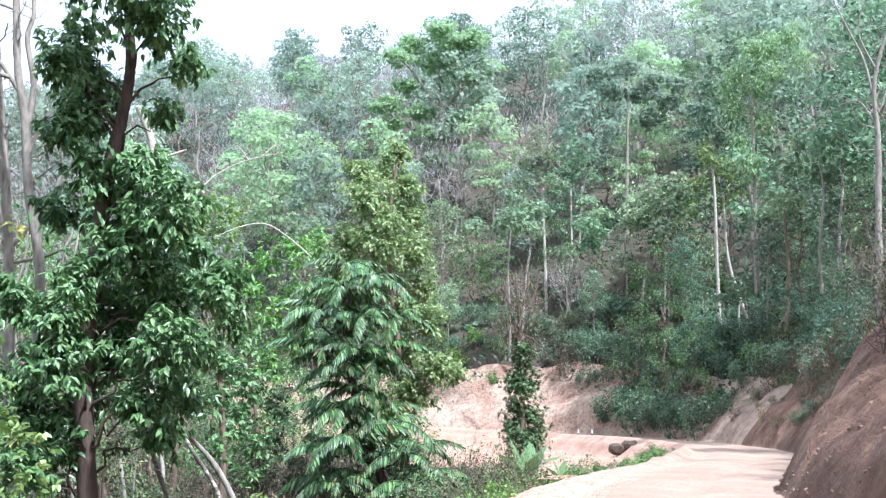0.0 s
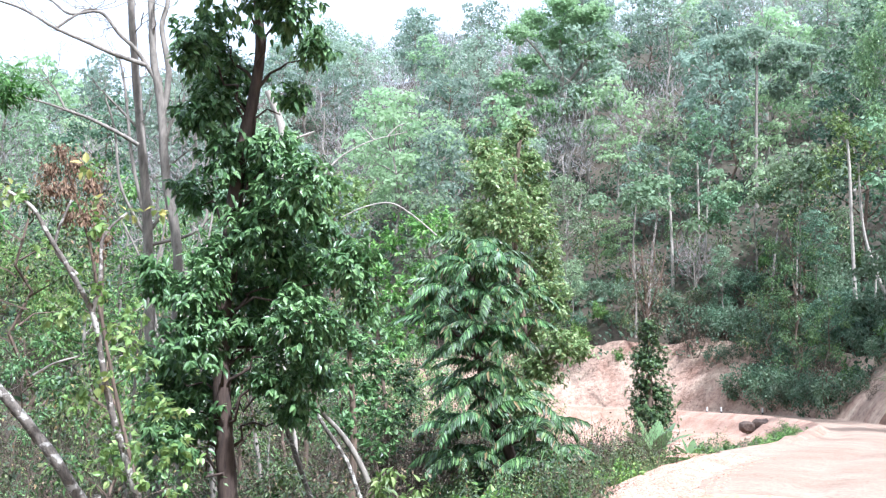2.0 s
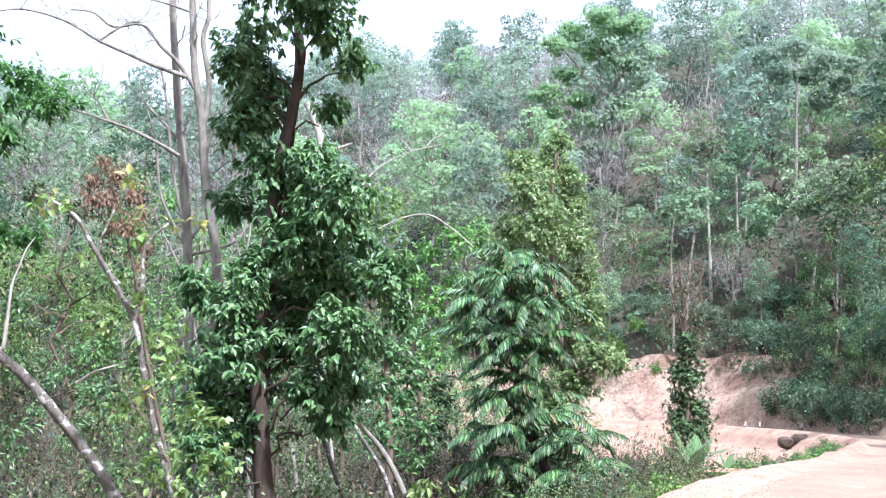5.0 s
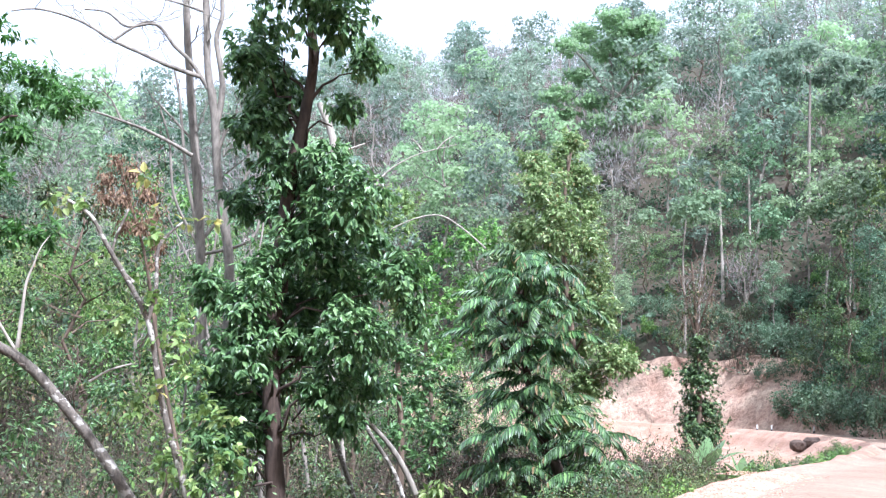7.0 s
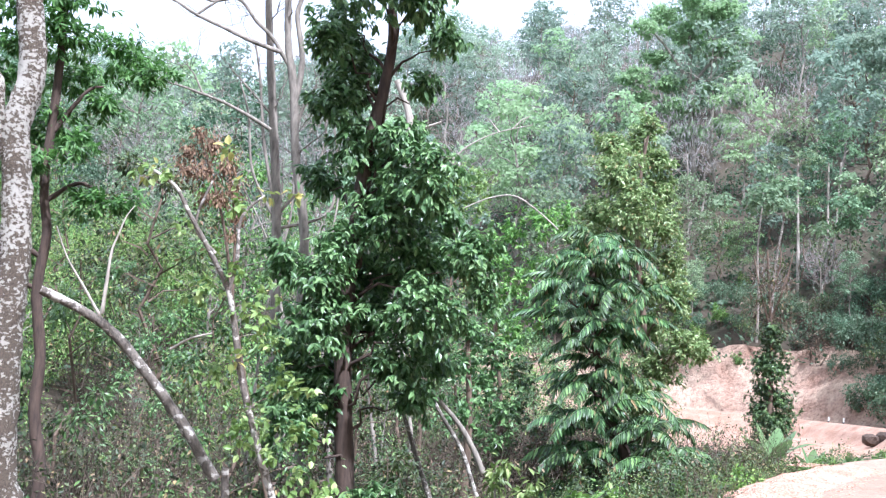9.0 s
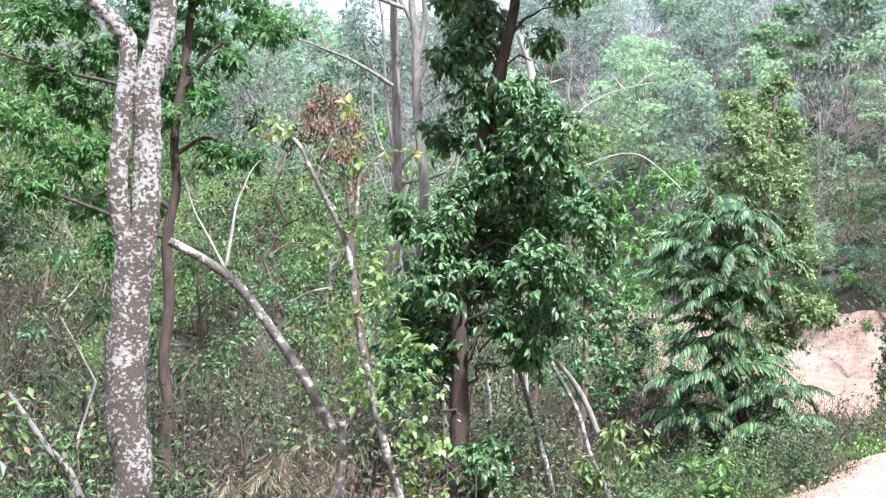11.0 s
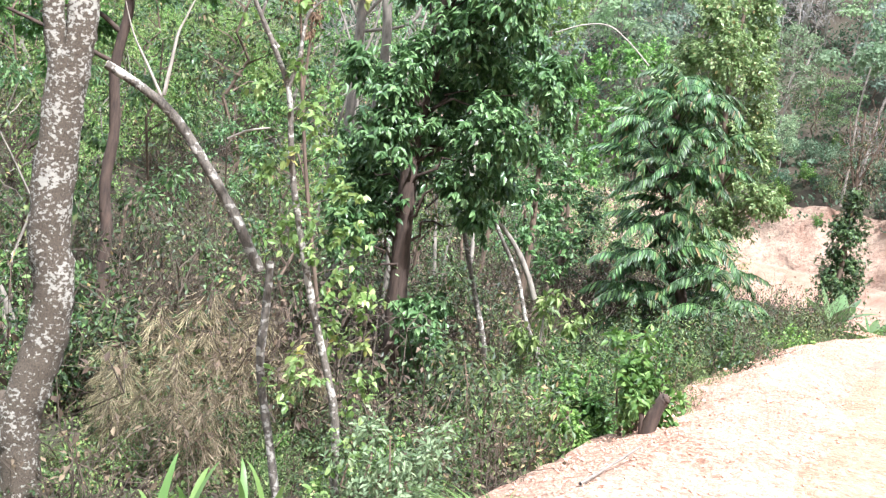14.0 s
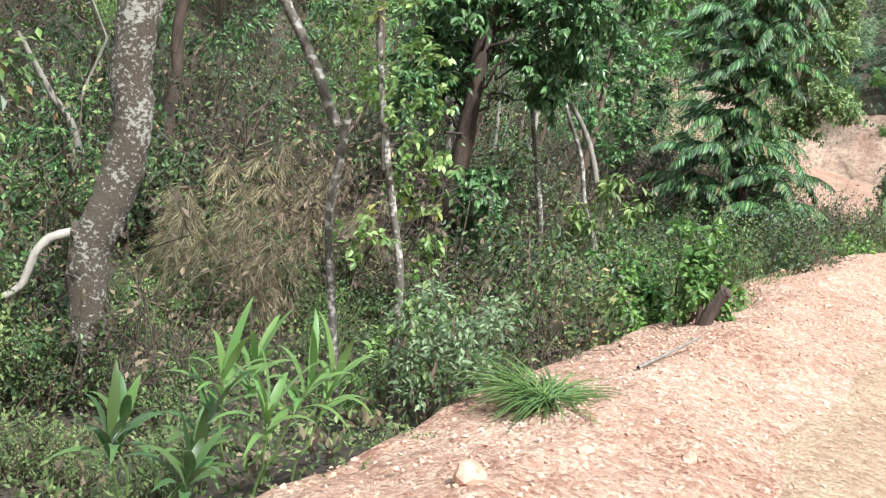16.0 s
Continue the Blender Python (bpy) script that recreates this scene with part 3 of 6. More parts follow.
# ---- trees ----
def stem_tree(name, label, base, stems, bark, clumps, leaf, length, width, count, droop, shape=0, category="tree", limbs=True, shell=0.5, flat=1.0, spray=None):
    """A tree from stems (points and radii) and foliage clumps (x, z, radius and depth offset from the base)."""
    t = thing(name, base, label, category)
    b = Buf()
    main = None
    for pts, r0, r1 in stems:
        p = spline(pts, 6)
        b.tube(p, np.linspace(r0, r1, len(p)), 12, 0.05)
        main = p if main is None else main
    part("trunk", b, bark, t, smooth=True)
    crown = Buf()
    for cx, cz, cr in clumps:
        cy = RNG.uniform(-0.55, 0.55) * (0.35 + abs(cr)) * 1.8
        c = np.array([cx, cy, cz])
        if limbs:
            k = int(np.argmin(np.abs(main[:, 2] - (cz - 0.5 - 0.3 * cr))))
            lb = Buf()
            lb.tube(bend(main[k], c - 0.25 * (c - main[k]), 6, 0.07, -0.1), np.linspace(0.022, 0.007, 6), 6)
            part("limb", lb, bark, t, smooth=True)
        if spray:
            sprays(crown, c, cr, spray[0] * cr * cr, spray[1], length, width, droop, shape, flat=flat)
        clump(crown, c, cr * (0.8 if spray else 1), max(12, int(count * cr * cr)), length, width, droop, shape, shell, flat)
    tagged(part("crown", crown, leaf, t), kind="stuff")
    return t


def place(ob, x, y, turn=0.0, size=1.0, sink=0.05):
    ob.matrix_basis = pose(x, y, ground_at(x, y) - sink, 0, 0, turn) @ Matrix.Scale(size, 4)
    return ob


# the dark glossy tree beyond the shoulder
DARK_TOP = [(-0.04, 8.1, 0.59), (0.43, 7.85, 0.43), (-0.49, 7.73, 0.39), (0.78, 7.53, 0.28), (-0.6, 7.32, 0.31), (-0.27, 7.2, 0.43), (-0.58, 6.65, 0.3),
            (0.53, 6.97, 0.25), (-0.32, 6.79, 0.33), (-0.24, 6.2, 0.36), (-0.61, 5.88, 0.33), (0.28, 6.22, 0.36), (0.16, 5.91, 0.39), (0.04, 5.55, 0.39),
            (0.56, 5.7, 0.49), (0.86, 5.44, 0.43), (1.18, 4.92, 0.38), (1.42, 4.57, 0.25), (0.1, 8.8, 0.55), (-0.3, 8.5, 0.4), (0.0, 9.4, 0.4)]
DARK_MAIN = [(0.18, 5.29, 0.49), (0.58, 4.91, 0.52), (0.07, 4.7, 0.56), (-0.39, 5.01, 0.33), (-0.5, 4.55, 0.39), (-0.95, 4.8, 0.3), (-0.48, 4.1, 0.46),
             (-0.85, 3.84, 0.36), (-0.65, 3.46, 0.40), (-0.76, 3.02, 0.38), (-0.45, 3.2, 0.33), (-0.3, 3.6, 0.33), (-0.95, 3.3, 0.3), (0.6, 4.25, 0.49), (0.88, 3.74, 0.39), (0.43, 3.67, 0.39), (0.63, 3.32, 0.3),
             (0.09, 4.18, 0.39), (1.03, 4.26, 0.3)]
DARK_LOW = [(0.12, 2.13, 0.33), (0.28, 1.69, 0.33), (0.18, 1.21, 0.33), (0.34, 2.1, 0.23)]
dark = stem_tree("dark_leaved_tree", "slender dark-trunked tree with glossy drooping dark green leaves", (-3.73, 12.45, -2.3),
                 [([(0.0, 0, -0.4), (0.0, 0, 0.3), (-0.02, 0, 1.2), (-0.11, 0, 2.3), (-0.23, 0, 4.03), (-0.16, 0, 5.2), (-0.05, 0, 6.27), (0.07, 0, 6.88), (0.14, 0, 7.56), (0.05, 0, 8.6), (0.0, 0, 9.4)], 0.145, 0.038)],
                 B_DARK, [(a, c, 1.06 * r) for a, c, r in DARK_TOP + DARK_MAIN + DARK_LOW], L_DARK, 0.108, 0.05, 800, 0.85, 1, shell=0.1, spray=(560, 8))
dark.rotation_euler[2] = radians(16.7)
single = []
dark_limbs = [o for o in dark.children if o.name.startswith("limb")]
for i in range(4):                       # leaves on the outside of the crown, one by one
    lb = Buf()
    lb.leaves([(0, 0, 0)], [(1, 0, 0)], [(0, 0.15 * (i - 1.5), 1)], 0.12 + 0.01 * i, 0.055, 1)
    single.append(lb.mesh("leaf", L_DARK))
for i in range(280):
    cx, cz, cr = (DARK_TOP + DARK_MAIN)[i % 37]
    a = RNG.uniform(0, 6.28)
    lf = new("leaf", single[i % 4])
    lf.parent = dark_limbs[i % 37]
    lf.matrix_basis = pose(cx + cr * 0.9 * math.cos(a), -cr * RNG.uniform(0.5, 1.2), cz + cr * 0.9 * math.sin(a), RNG.uniform(-30, 30), RNG.uniform(15, 75), RNG.uniform(-170, -10))

# the creeper-hung tree behind the feathery one
VINE = [(-0.11, 7.3, 0.32), (-0.31, 6.92, 0.4), (-0.79, 6.76, 0.45), (0.01, 6.59, 0.42), (-0.63, 6.16, 0.58), (0.12, 6.05, 0.45), (-1.05, 5.51, 0.48),
        (-0.41, 5.41, 0.64), (0.17, 5.3, 0.48), (-1.25, 4.97, 0.37), (-0.61, 4.76, 0.58), (0.33, 4.67, 0.45), (-0.08, 4.13, 0.58), (0.44, 3.93, 0.4),
        (0.03, 3.4, 0.53), (0.6, 3.09, 0.4), (0.19, 2.67, 0.53), (-0.17, 2.14, 0.53), (0.96, 3.05, 0.3)]
vine = stem_tree("creeper_covered_tree", "upright tree wrapped in yellow-green creeper leaves", (-0.75, 21.0, -1.3),
                 [([(0.1, 0, -0.4), (0.05, 0, 1.5), (-0.1, 0, 3.5), (-0.3, 0, 5.5), (-0.15, 0, 7.0)], 0.10, 0.02)], B_BROWN, [(a, b_, 1.05 * c) for a, b_, c in VINE], L_CREEPER, 0.086, 0.046, 2200, 0.6, shell=0.15, spray=(600, 7))
vine.rotation_euler[2] = radians(2.0)


def frond(length, pairs=11, leaflet=0.26):
    """An arching leaf with broad paired leaflets that hang."""
    b = Buf()
    t = np.linspace(0, 1, 8)
    spine = np.stack([length * t * (1 - 0.12 * t), 0 * t, length * (0.36 * t - 0.62 * t * t)], 1)
    b.tube(spine, np.linspace(0.010, 0.004, 8), 4)
    s = np.linspace(0.14, 0.98, pairs)
    at = np.stack([np.interp(s, t, spine[:, k]) for k in range(3)], 1)
    for side in (-1, 1):
        along = np.tile(np.array([0.40, side * 0.62, -0.62]), (pairs, 1)) + RNG.standard_normal((pairs, 3)) * 0.09
        along[:, 2] -= 0.35 * s
        face = np.tile(np.array([0.1, side * 0.35, 0.9]), (pairs, 1)) + RNG.standard_normal((pairs, 3)) * 0.12
        size = leaflet * (0.6 + 0.5 * np.sin(np.pi * np.clip(s * 0.8 + 0.12, 0, 1))) * RNG.uniform(0.85, 1.1, pairs)
        b.leaves(at, along, face, size, size * 0.24, 1)
    return b


fern = thing("feathery_tree", (-0.75, 19.6, -1.05), "young tree with tiers of arching pinnate leaves", "tree")
fern.rotation_euler[2] = radians(2.2)
b = Buf()
p = spline([(0.05, 0, -0.4), (-0.1, 0, 0.5), (-0.5, 0, 1.5), (-0.8, 0, 2.5), (-0.95, 0, 3.5), (-0.87, 0, 4.5)], 8)
b.tube(p, np.linspace(0.12, 0.04, len(p)), 10)
part("trunk", b, B_DARK, fern, smooth=True)
frond_meshes = [frond(*q).mesh("frond", L_FERN) for q in ((0.95, 17, 0.21), (0.8, 15, 0.19), (1.08, 19, 0.22), (0.88, 16, 0.19))]
# height, ring radius, middle and number of the leaf whorls
WHORLS = [(2.42, 0.15, -0.62, 1), (2.05, 0.55, -0.52, 4), (1.55, 0.85, -0.38, 5), (0.95, 1.0, -0.3, 6), (0.4, 0.9, -0.25, 5), (-0.1, 0.6, -0.1, 3),
          (4.55, 0.1, -0.85, 1), (4.25, 0.5, -0.88, 4), (3.75, 0.75, -0.9, 5), (3.25, 0.65, -0.9, 4), (2.85, 0.4, -0.85, 3)]
k = 0
for z, ring, cx, n in WHORLS:
    for i in range(n):
        a = 6.283 * (i + RNG.uniform(-.25, .25)) / n + z * 2.1
        r = ring * RNG.uniform(0.75, 1.15)
        c = np.array([cx + r * math.cos(a), r * math.sin(a), z + RNG.uniform(-.14, .14)])
        foot = p[int(np.argmin(np.abs(p[:, 2] - (c[2] - 0.25))))]
        b = Buf()
        b.tube(bend(foot, c, 5, 0.05, 0.05), np.linspace(0.028, 0.012, 5), 5)
        branch = part("branch", b, B_DARK, fern, smooth=True)
        for j in range(8):
            f = new("frond", frond_meshes[k % 4])
            f.parent = branch
            k += 1
            f.matrix_basis = pose(*c, RNG.uniform(-14, 14), RNG.uniform(-26, 14), j * 45 + RNG.uniform(-14, 14) + math.degrees(a)) @ Matrix.Scale(RNG.uniform(0.75, 1.08), 4)

# ---- far forest ----
def forest_tree(name, label, h, clear, spread, nclump, leaf, bark, leaves, size, thin=0.14, airy=0.6):
    t = thing(name, (0, 0, -200), label, "tree", "trees on the hillside")
    b = Buf()
    p = bend((0, 0, -1), (RNG.uniform(-.5, .5), RNG.uniform(-.5, .5), h * 0.92), 9, 0.012)
    b.tube(p, np.linspace(thin, thin * 0.3, 9), 7)
    f = Buf()
    for i in range(nclump):
        q = clear + (h - clear) * (i + 0.5) / nclump
        w = spread * math.sin(math.pi * min(1, 0.18 + 0.75 * (i + 0.5) / nclump)) ** 0.7
        a = i * 2.4 + RNG.uniform(-.4, .4)
        rr = w * math.sqrt(RNG.uniform(0.1, 1))
        c = np.array([rr * math.cos(a), rr * math.sin(a), q])
        k = int(np.argmin(np.abs(p[:, 2] - (q - 0.25 * rr - 0.8))))
        b.tube(bend(p[k], c, 5, 0.06), np.linspace(thin * 0.4, 0.02, 5), 4)
        puff(f, c, spread * RNG.uniform(0.28, 0.46), int(leaves / nclump), size, airy + 0.15)
    part("trunk", b, bark, t)
    tagged(part("crown", f, leaf, t), kind="stuff")
    return t


def bare_tree(name, label, h, spread, boughs=8, twig=L_FAR_D):
    t = thing(name, (0, 0, -200), label, "tree", "trees on the hillside")
    b = Buf()
    p = bend((0, 0, -1), (0.4, 0, h * 0.6), 8, 0.02)
    b.tube(p, np.linspace(0.13, 0.07, 8), 6)
    for i in range(boughs):
        a = i * 2.4
        q = p[3 + i % 5]
        twigs(b, q, (math.cos(a) * 0.7, math.sin(a) * 0.7, 0.9), h * 0.24, 0.05, 2, 3, 0.55, 2)
    part("trunk", b, B_GREY, t)
    f = Buf()
    k = 65 * boughs
    d = unit(RNG.standard_normal((k, 3)))
    c = np.array([0, 0, h * 0.72]) + d * np.array([spread, spread, h * 0.28]) * RNG.random((k, 1)) ** 0.4
    along = d * 0.6 + np.array([0, 0, 0.7]) + RNG.standard_normal((k, 3)) * .4
    f.leaves(c, along, RNG.standard_normal((k, 3)), RNG.uniform(.5, 1.1, k), 0.045, 0)
    tagged(part("crown", f, twig, t, "cloud of fine bare twigs"), kind="stuff")
    return t


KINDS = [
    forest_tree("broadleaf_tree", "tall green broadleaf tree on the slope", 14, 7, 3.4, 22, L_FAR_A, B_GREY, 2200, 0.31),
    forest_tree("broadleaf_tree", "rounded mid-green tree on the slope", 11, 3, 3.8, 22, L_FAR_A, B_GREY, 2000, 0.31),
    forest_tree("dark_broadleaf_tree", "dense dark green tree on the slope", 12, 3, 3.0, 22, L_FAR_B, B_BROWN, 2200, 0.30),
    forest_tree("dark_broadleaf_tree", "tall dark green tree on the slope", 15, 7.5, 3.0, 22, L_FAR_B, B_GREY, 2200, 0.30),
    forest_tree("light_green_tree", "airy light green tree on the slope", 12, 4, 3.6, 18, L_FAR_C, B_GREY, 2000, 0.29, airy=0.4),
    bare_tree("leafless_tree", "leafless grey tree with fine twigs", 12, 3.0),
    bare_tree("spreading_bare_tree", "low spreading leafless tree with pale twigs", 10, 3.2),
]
# the same kinds, coarser, with haze put into their foliage colours
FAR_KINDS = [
    forest_tree("broadleaf_tree", "tall green broadleaf tree on the slope", 14, 7, 3.4, 18, L_HAZED_A, B_GREY, 1300, 0.40),
    forest_tree("broadleaf_tree", "rounded mid-green tree on the slope", 11, 3, 3.8, 18, L_HAZED_A, B_GREY, 1300, 0.40),
    forest_tree("dark_broadleaf_tree", "dense dark green tree on the slope", 12, 3, 3.0, 18, L_HAZED_B, B_BROWN, 1300, 0.40),
    forest_tree("dark_broadleaf_tree", "tall dark green tree on the slope", 15, 7.5, 3.0, 18, L_HAZED_B, B_GREY, 1300, 0.40),
    forest_tree("light_green_tree", "airy light green tree on the slope", 12, 4, 3.6, 14, L_HAZED_C, B_GREY, 1300, 0.40, airy=0.4),
    bare_tree("leafless_tree", "leafless grey tree with fine twigs", 12, 3.0, 4, L_HAZED_D),
    bare_tree("spreading_bare_tree", "low spreading leafless tree with pale twigs", 10, 3.2, 4, L_HAZED_D),
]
SKYLINE_AZ = (-46, -28, -20, -14, -8, -2, 4)      # how high the wooded ridge stands against the sky
SKYLINE_EL = (12.3, 13.4, 14.4, 16.6, 17.6, 18.0, 19.0)
rng = random.Random(5)
spots = []
tries = 0
while len(spots) < 900 and tries < 90000:
    tries += 1
    a, d = radians(rng.uniform(-46, 27)), math.sqrt(rng.uniform(30 ** 2, 310 ** 2))
    x, y = d * math.sin(a), d * math.cos(a)
    s, zr, _ = road_frame(x, y)
    s = s[0]
    if math.degrees(a) < -16 and d < 62:
        continue
    if s > -7.5 and not (x < -14 - max(0, y - 20) * 0.16 and abs(s) > 7):
        continue
    gap = 3.6 if d < 125 else (4.8 if d < 170 else 6.0)
    if any((x - q[0]) ** 2 + (y - q[1]) ** 2 < gap * gap for q in spots):
        continue
    spots.append((x, y, d, a))
for x, y, d, a in spots:
    deg = math.degrees(a)
    if d > 105 and deg < 24:
        kind = rng.choices(range(7), (4, 4, 3, 2, 3, 9, 9) if deg < 8 else (4, 4, 3, 2, 3, 5, 5))[0]
    elif deg < -18:
        kind = rng.choices(range(7), (2, 2, 1, 1, 2, 7, 7))[0]
    else:
        kind = rng.choices(range(7), (3, 2, 4, 4, 1, 2, 1))[0]
    sz = rng.choice((0.65, 0.85, 1.0, 1.1, 1.3)) * rng.uniform(0.92, 1.08) * (0.62 if deg < -18 and d < 70 else 1.0)
    foot = ground_at(x, y)
    top = np.interp(deg, SKYLINE_AZ, SKYLINE_EL) + rng.uniform(-1.2, 0.3)
    room = 1.7 + d * math.tan(radians(top)) - foot
    tall = (14, 11, 12, 15, 12, 12, 10)[kind]
    if deg < 4 and sz * tall > room:
        sz = room / tall
        if sz < 0.3:
            continue
    if 3.5 < deg < 15.5 and 40 < d < 90 or 15 < deg < 21 and 30 < d < 68:
        sz *= 0.45
    if -4.5 < deg < 3.5 and 60 < d < 100:
        sz *= 0.6
    # beyond 98 m the copies with haze in their colour
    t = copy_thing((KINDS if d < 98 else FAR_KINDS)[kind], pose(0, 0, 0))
    place(t, x, y, rng.uniform(0, 360), sz)
for i, t in enumerate(KINDS + FAR_KINDS):
    place(t, -60 + 9 * i, 262)


def carpet(name, label, count, pick, leaf, size, lift=0.6, ratio=0.5):
    """Low growth over the ground: leaves in loose tufts."""
    f = Buf()
    pts = []
    while len(pts) < count:
        q = pick()
        if q is not None:
            pts.append(q)
    pts = np.array(pts)
    z = height(pts[:, 0], pts[:, 1])
    n = 14
    at = np.repeat(np.column_stack([pts, z]), n, 0)
    d = unit(RNG.standard_normal((len(at), 3)))
    d[:, 2] = np.abs(d[:, 2])
    rad = lift * RNG.random((len(at), 1)) ** 0.5
    along = d + RNG.standard_normal((len(at), 3)) * .4
    f.leaves(at + d * rad * np.array([1, 1, 1.2]), along, np.array([0, 0, 1]) + RNG.standard_normal((len(at), 3)) * .5, size * RNG.uniform(.6, 1.3, len(at)), size * ratio, 0)
    return tagged(new(name, f.mesh(name, leaf)), label, "undergrowth", kind="stuff")


def hill_pick():
    a, d = radians(rng.uniform(-46, 27)), math.sqrt(rng.uniform(24 ** 2, 200 ** 2))
    x, y = d * math.sin(a), d * math.cos(a)
    s = road_frame(x, y)[0][0]
    if s > -5.2 and (x > -16 or d < 34):
        return None
    return x, y


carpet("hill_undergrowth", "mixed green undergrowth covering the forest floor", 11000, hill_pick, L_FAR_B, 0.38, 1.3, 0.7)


# ---- growth in the gully ----
def bush(name, label, h, r, count, length, width, leaf, stems=6, droop=0.3, bark=None, shape=0, group="bushes in the gully"):
    t = thing(name, (0, 0, -200), label, "bush", group)
    b, f = Buf(), Buf()
    for i in range(stems):
        a = i * 2.4 + RNG.uniform(-.5, .5)
        q = r * RNG.uniform(0.25, 0.9)
        top = np.array([q * math.cos(a), q * math.sin(a), h * RNG.uniform(0.5, 1.0)])
        p = bend((0.06 * math.cos(a), 0.06 * math.sin(a), -0.1), top, 6, 0.06)
        b.tube(p, np.linspace(0.014, 0.005, 6), 4)
        for k in (3, 4, 5):
            clump(f, p[k] + RNG.standard_normal(3) * 0.08, r * RNG.uniform(.25, .42), int(count / stems / 3), length, width, droop, shape, 0.25)
    tagged(part("stem", b, bark or B_BROWN, t), kind="stuff")
    tagged(part("foliage", f, leaf, t), kind="stuff")
    return t


def twiggy(name, label, h, r, n, leaf, few, mat=None):
    """A tangle of bare thin stems with few leaves."""
    t = thing(name, (0, 0, -200), label, "bush", "bushes in the gully")
    b, f = Buf(), Buf()
    for i in range(n):
        a = RNG.uniform(0, 6.28)
        q = r * RNG.uniform(0.2, 1.2)
        top = np.array([q * math.cos(a), q * math.sin(a), h * RNG.uniform(0.45, 1.0)])
        s0 = np.array([RNG.uniform(-.5, .5) * r, RNG.uniform(-.5, .5) * r, -0.1])
        p = bend(s0, top, 6, 0.09, RNG.uniform(-0.1, 0.2))
        b.tube(p, np.linspace(0.011, 0.003, 6), 3)
        for k in (2, 3, 4):
            w = RNG.standard_normal(3) * .3 + np.array([0, 0, .1])
            b.tube(bend(p[k], p[k] + w, 3, 0.08), [0.005, 0.004, 0.002], 3)
        clump(f, p[5], 0.16, few, 0.07, 0.035, 0.4, 0, 0.1)
        clump(f, p[3], 0.2, few, 0.07, 0.035, 0.4, 0, 0.1)
    tagged(part("stem", b, mat or B_GREY, t), kind="stuff")
    tagged(part("foliage", f, leaf, t), kind="stuff")
    return t


def grass(name, label, n, length, width, leaf, arch=1.0, lean=0.5, group="grass tufts"):
    """A tuft of long arching blades."""
    t = thing(name, (0, 0, -200), label, "grass", group)
    b = Buf()
    k = 6
    for i in range(n):
        a = RNG.uniform(0, 6.28)
        L = length * RNG.uniform(0.6, 1.1)
        s = np.linspace(0, 1, k)
        out = L * (lean * RNG.uniform(.3, 1.2) * s + 0.35 * arch * s * s)
        up = L * (0.95 * s - 0.75 * arch * RNG.uniform(.5, 1.1) * s * s)
        ca, sa_ = math.cos(a), math.sin(a)
        root = RNG.standard_normal(2) * 0.09 * length
        mid = np.stack([root[0] + out * ca, root[1] + out * sa_, up - 0.02], 1)
        w = width * (1 - s ** 2) * 0.5 + 0.0008
        side = np.array([-sa_, ca, 0]) * 1.0
        v = np.stack([mid - side * w[:, None], mid + np.array([0, 0, -.25 * width]), mid + side * w[:, None]], 1).reshape(-1, 3)
        q = []
        for j in range(k - 1):
            o = j * 3
            q += [[o, o + 1, o + 4, o + 3], [o + 1, o + 2, o + 5, o + 4]]
        b.add(v, q)
    tagged(part("foliage", b, leaf, t), kind="stuff")
    return t


def straw(name, label):
    """Dead feathery cane: stems hung all round with drooping dry sprays."""
    t = thing(name, (0, 0, -200), label, "grass", "grass tufts")
    b, f = Buf(), Buf()
    for i in range(6):
        a = i * 2.4
        top = np.array([0.5 * math.cos(a) * RNG.uniform(.3, 1), 0.5 * math.sin(a) * RNG.uniform(.3, 1), RNG.uniform(0.75, 1.45)])
        p = bend((0.1 * math.cos(a), 0.1 * math.sin(a), -0.1), top, 10, 0.03, -0.1)
        b.tube(p, np.linspace(0.009, 0.003, 10), 3)
        for k in range(2, 10):
            for j in range(4):
                w = a + k * 1.1 + j * 1.57 + RNG.uniform(-.4, .4)
                out = (0.34 - 0.024 * k) * RNG.uniform(.7, 1.2)
                tip = p[k] + np.array([out * math.cos(w), out * math.sin(w), -0.75 * out])
                tw = np.array([p[k], (p[k] + tip) / 2 + np.array([0, 0, .06]), tip])
                b.tube(tw, [0.004, 0.003, 0.0015], 3)
                for q in (0.4, 0.7, 1.0):
                    n = 6
                    at = np.tile(p[k] + (tip - p[k]) * q + np.array([0, 0, .05 * (1 - q)]), (n, 1)) + RNG.standard_normal((n, 3)) * .012
                    way = np.array([math.cos(w), math.sin(w), -1.1]) + RNG.standard_normal((n, 3)) * .45
                    f.leaves(at, way, RNG.standard_normal((n, 3)), RNG.uniform(.09, .22, n), 0.007, 0)
    tagged(part("stem", b, B_BROWN, t), kind="stuff")
    tagged(part("foliage", f, L_STRAW, t), kind="stuff")
    return t


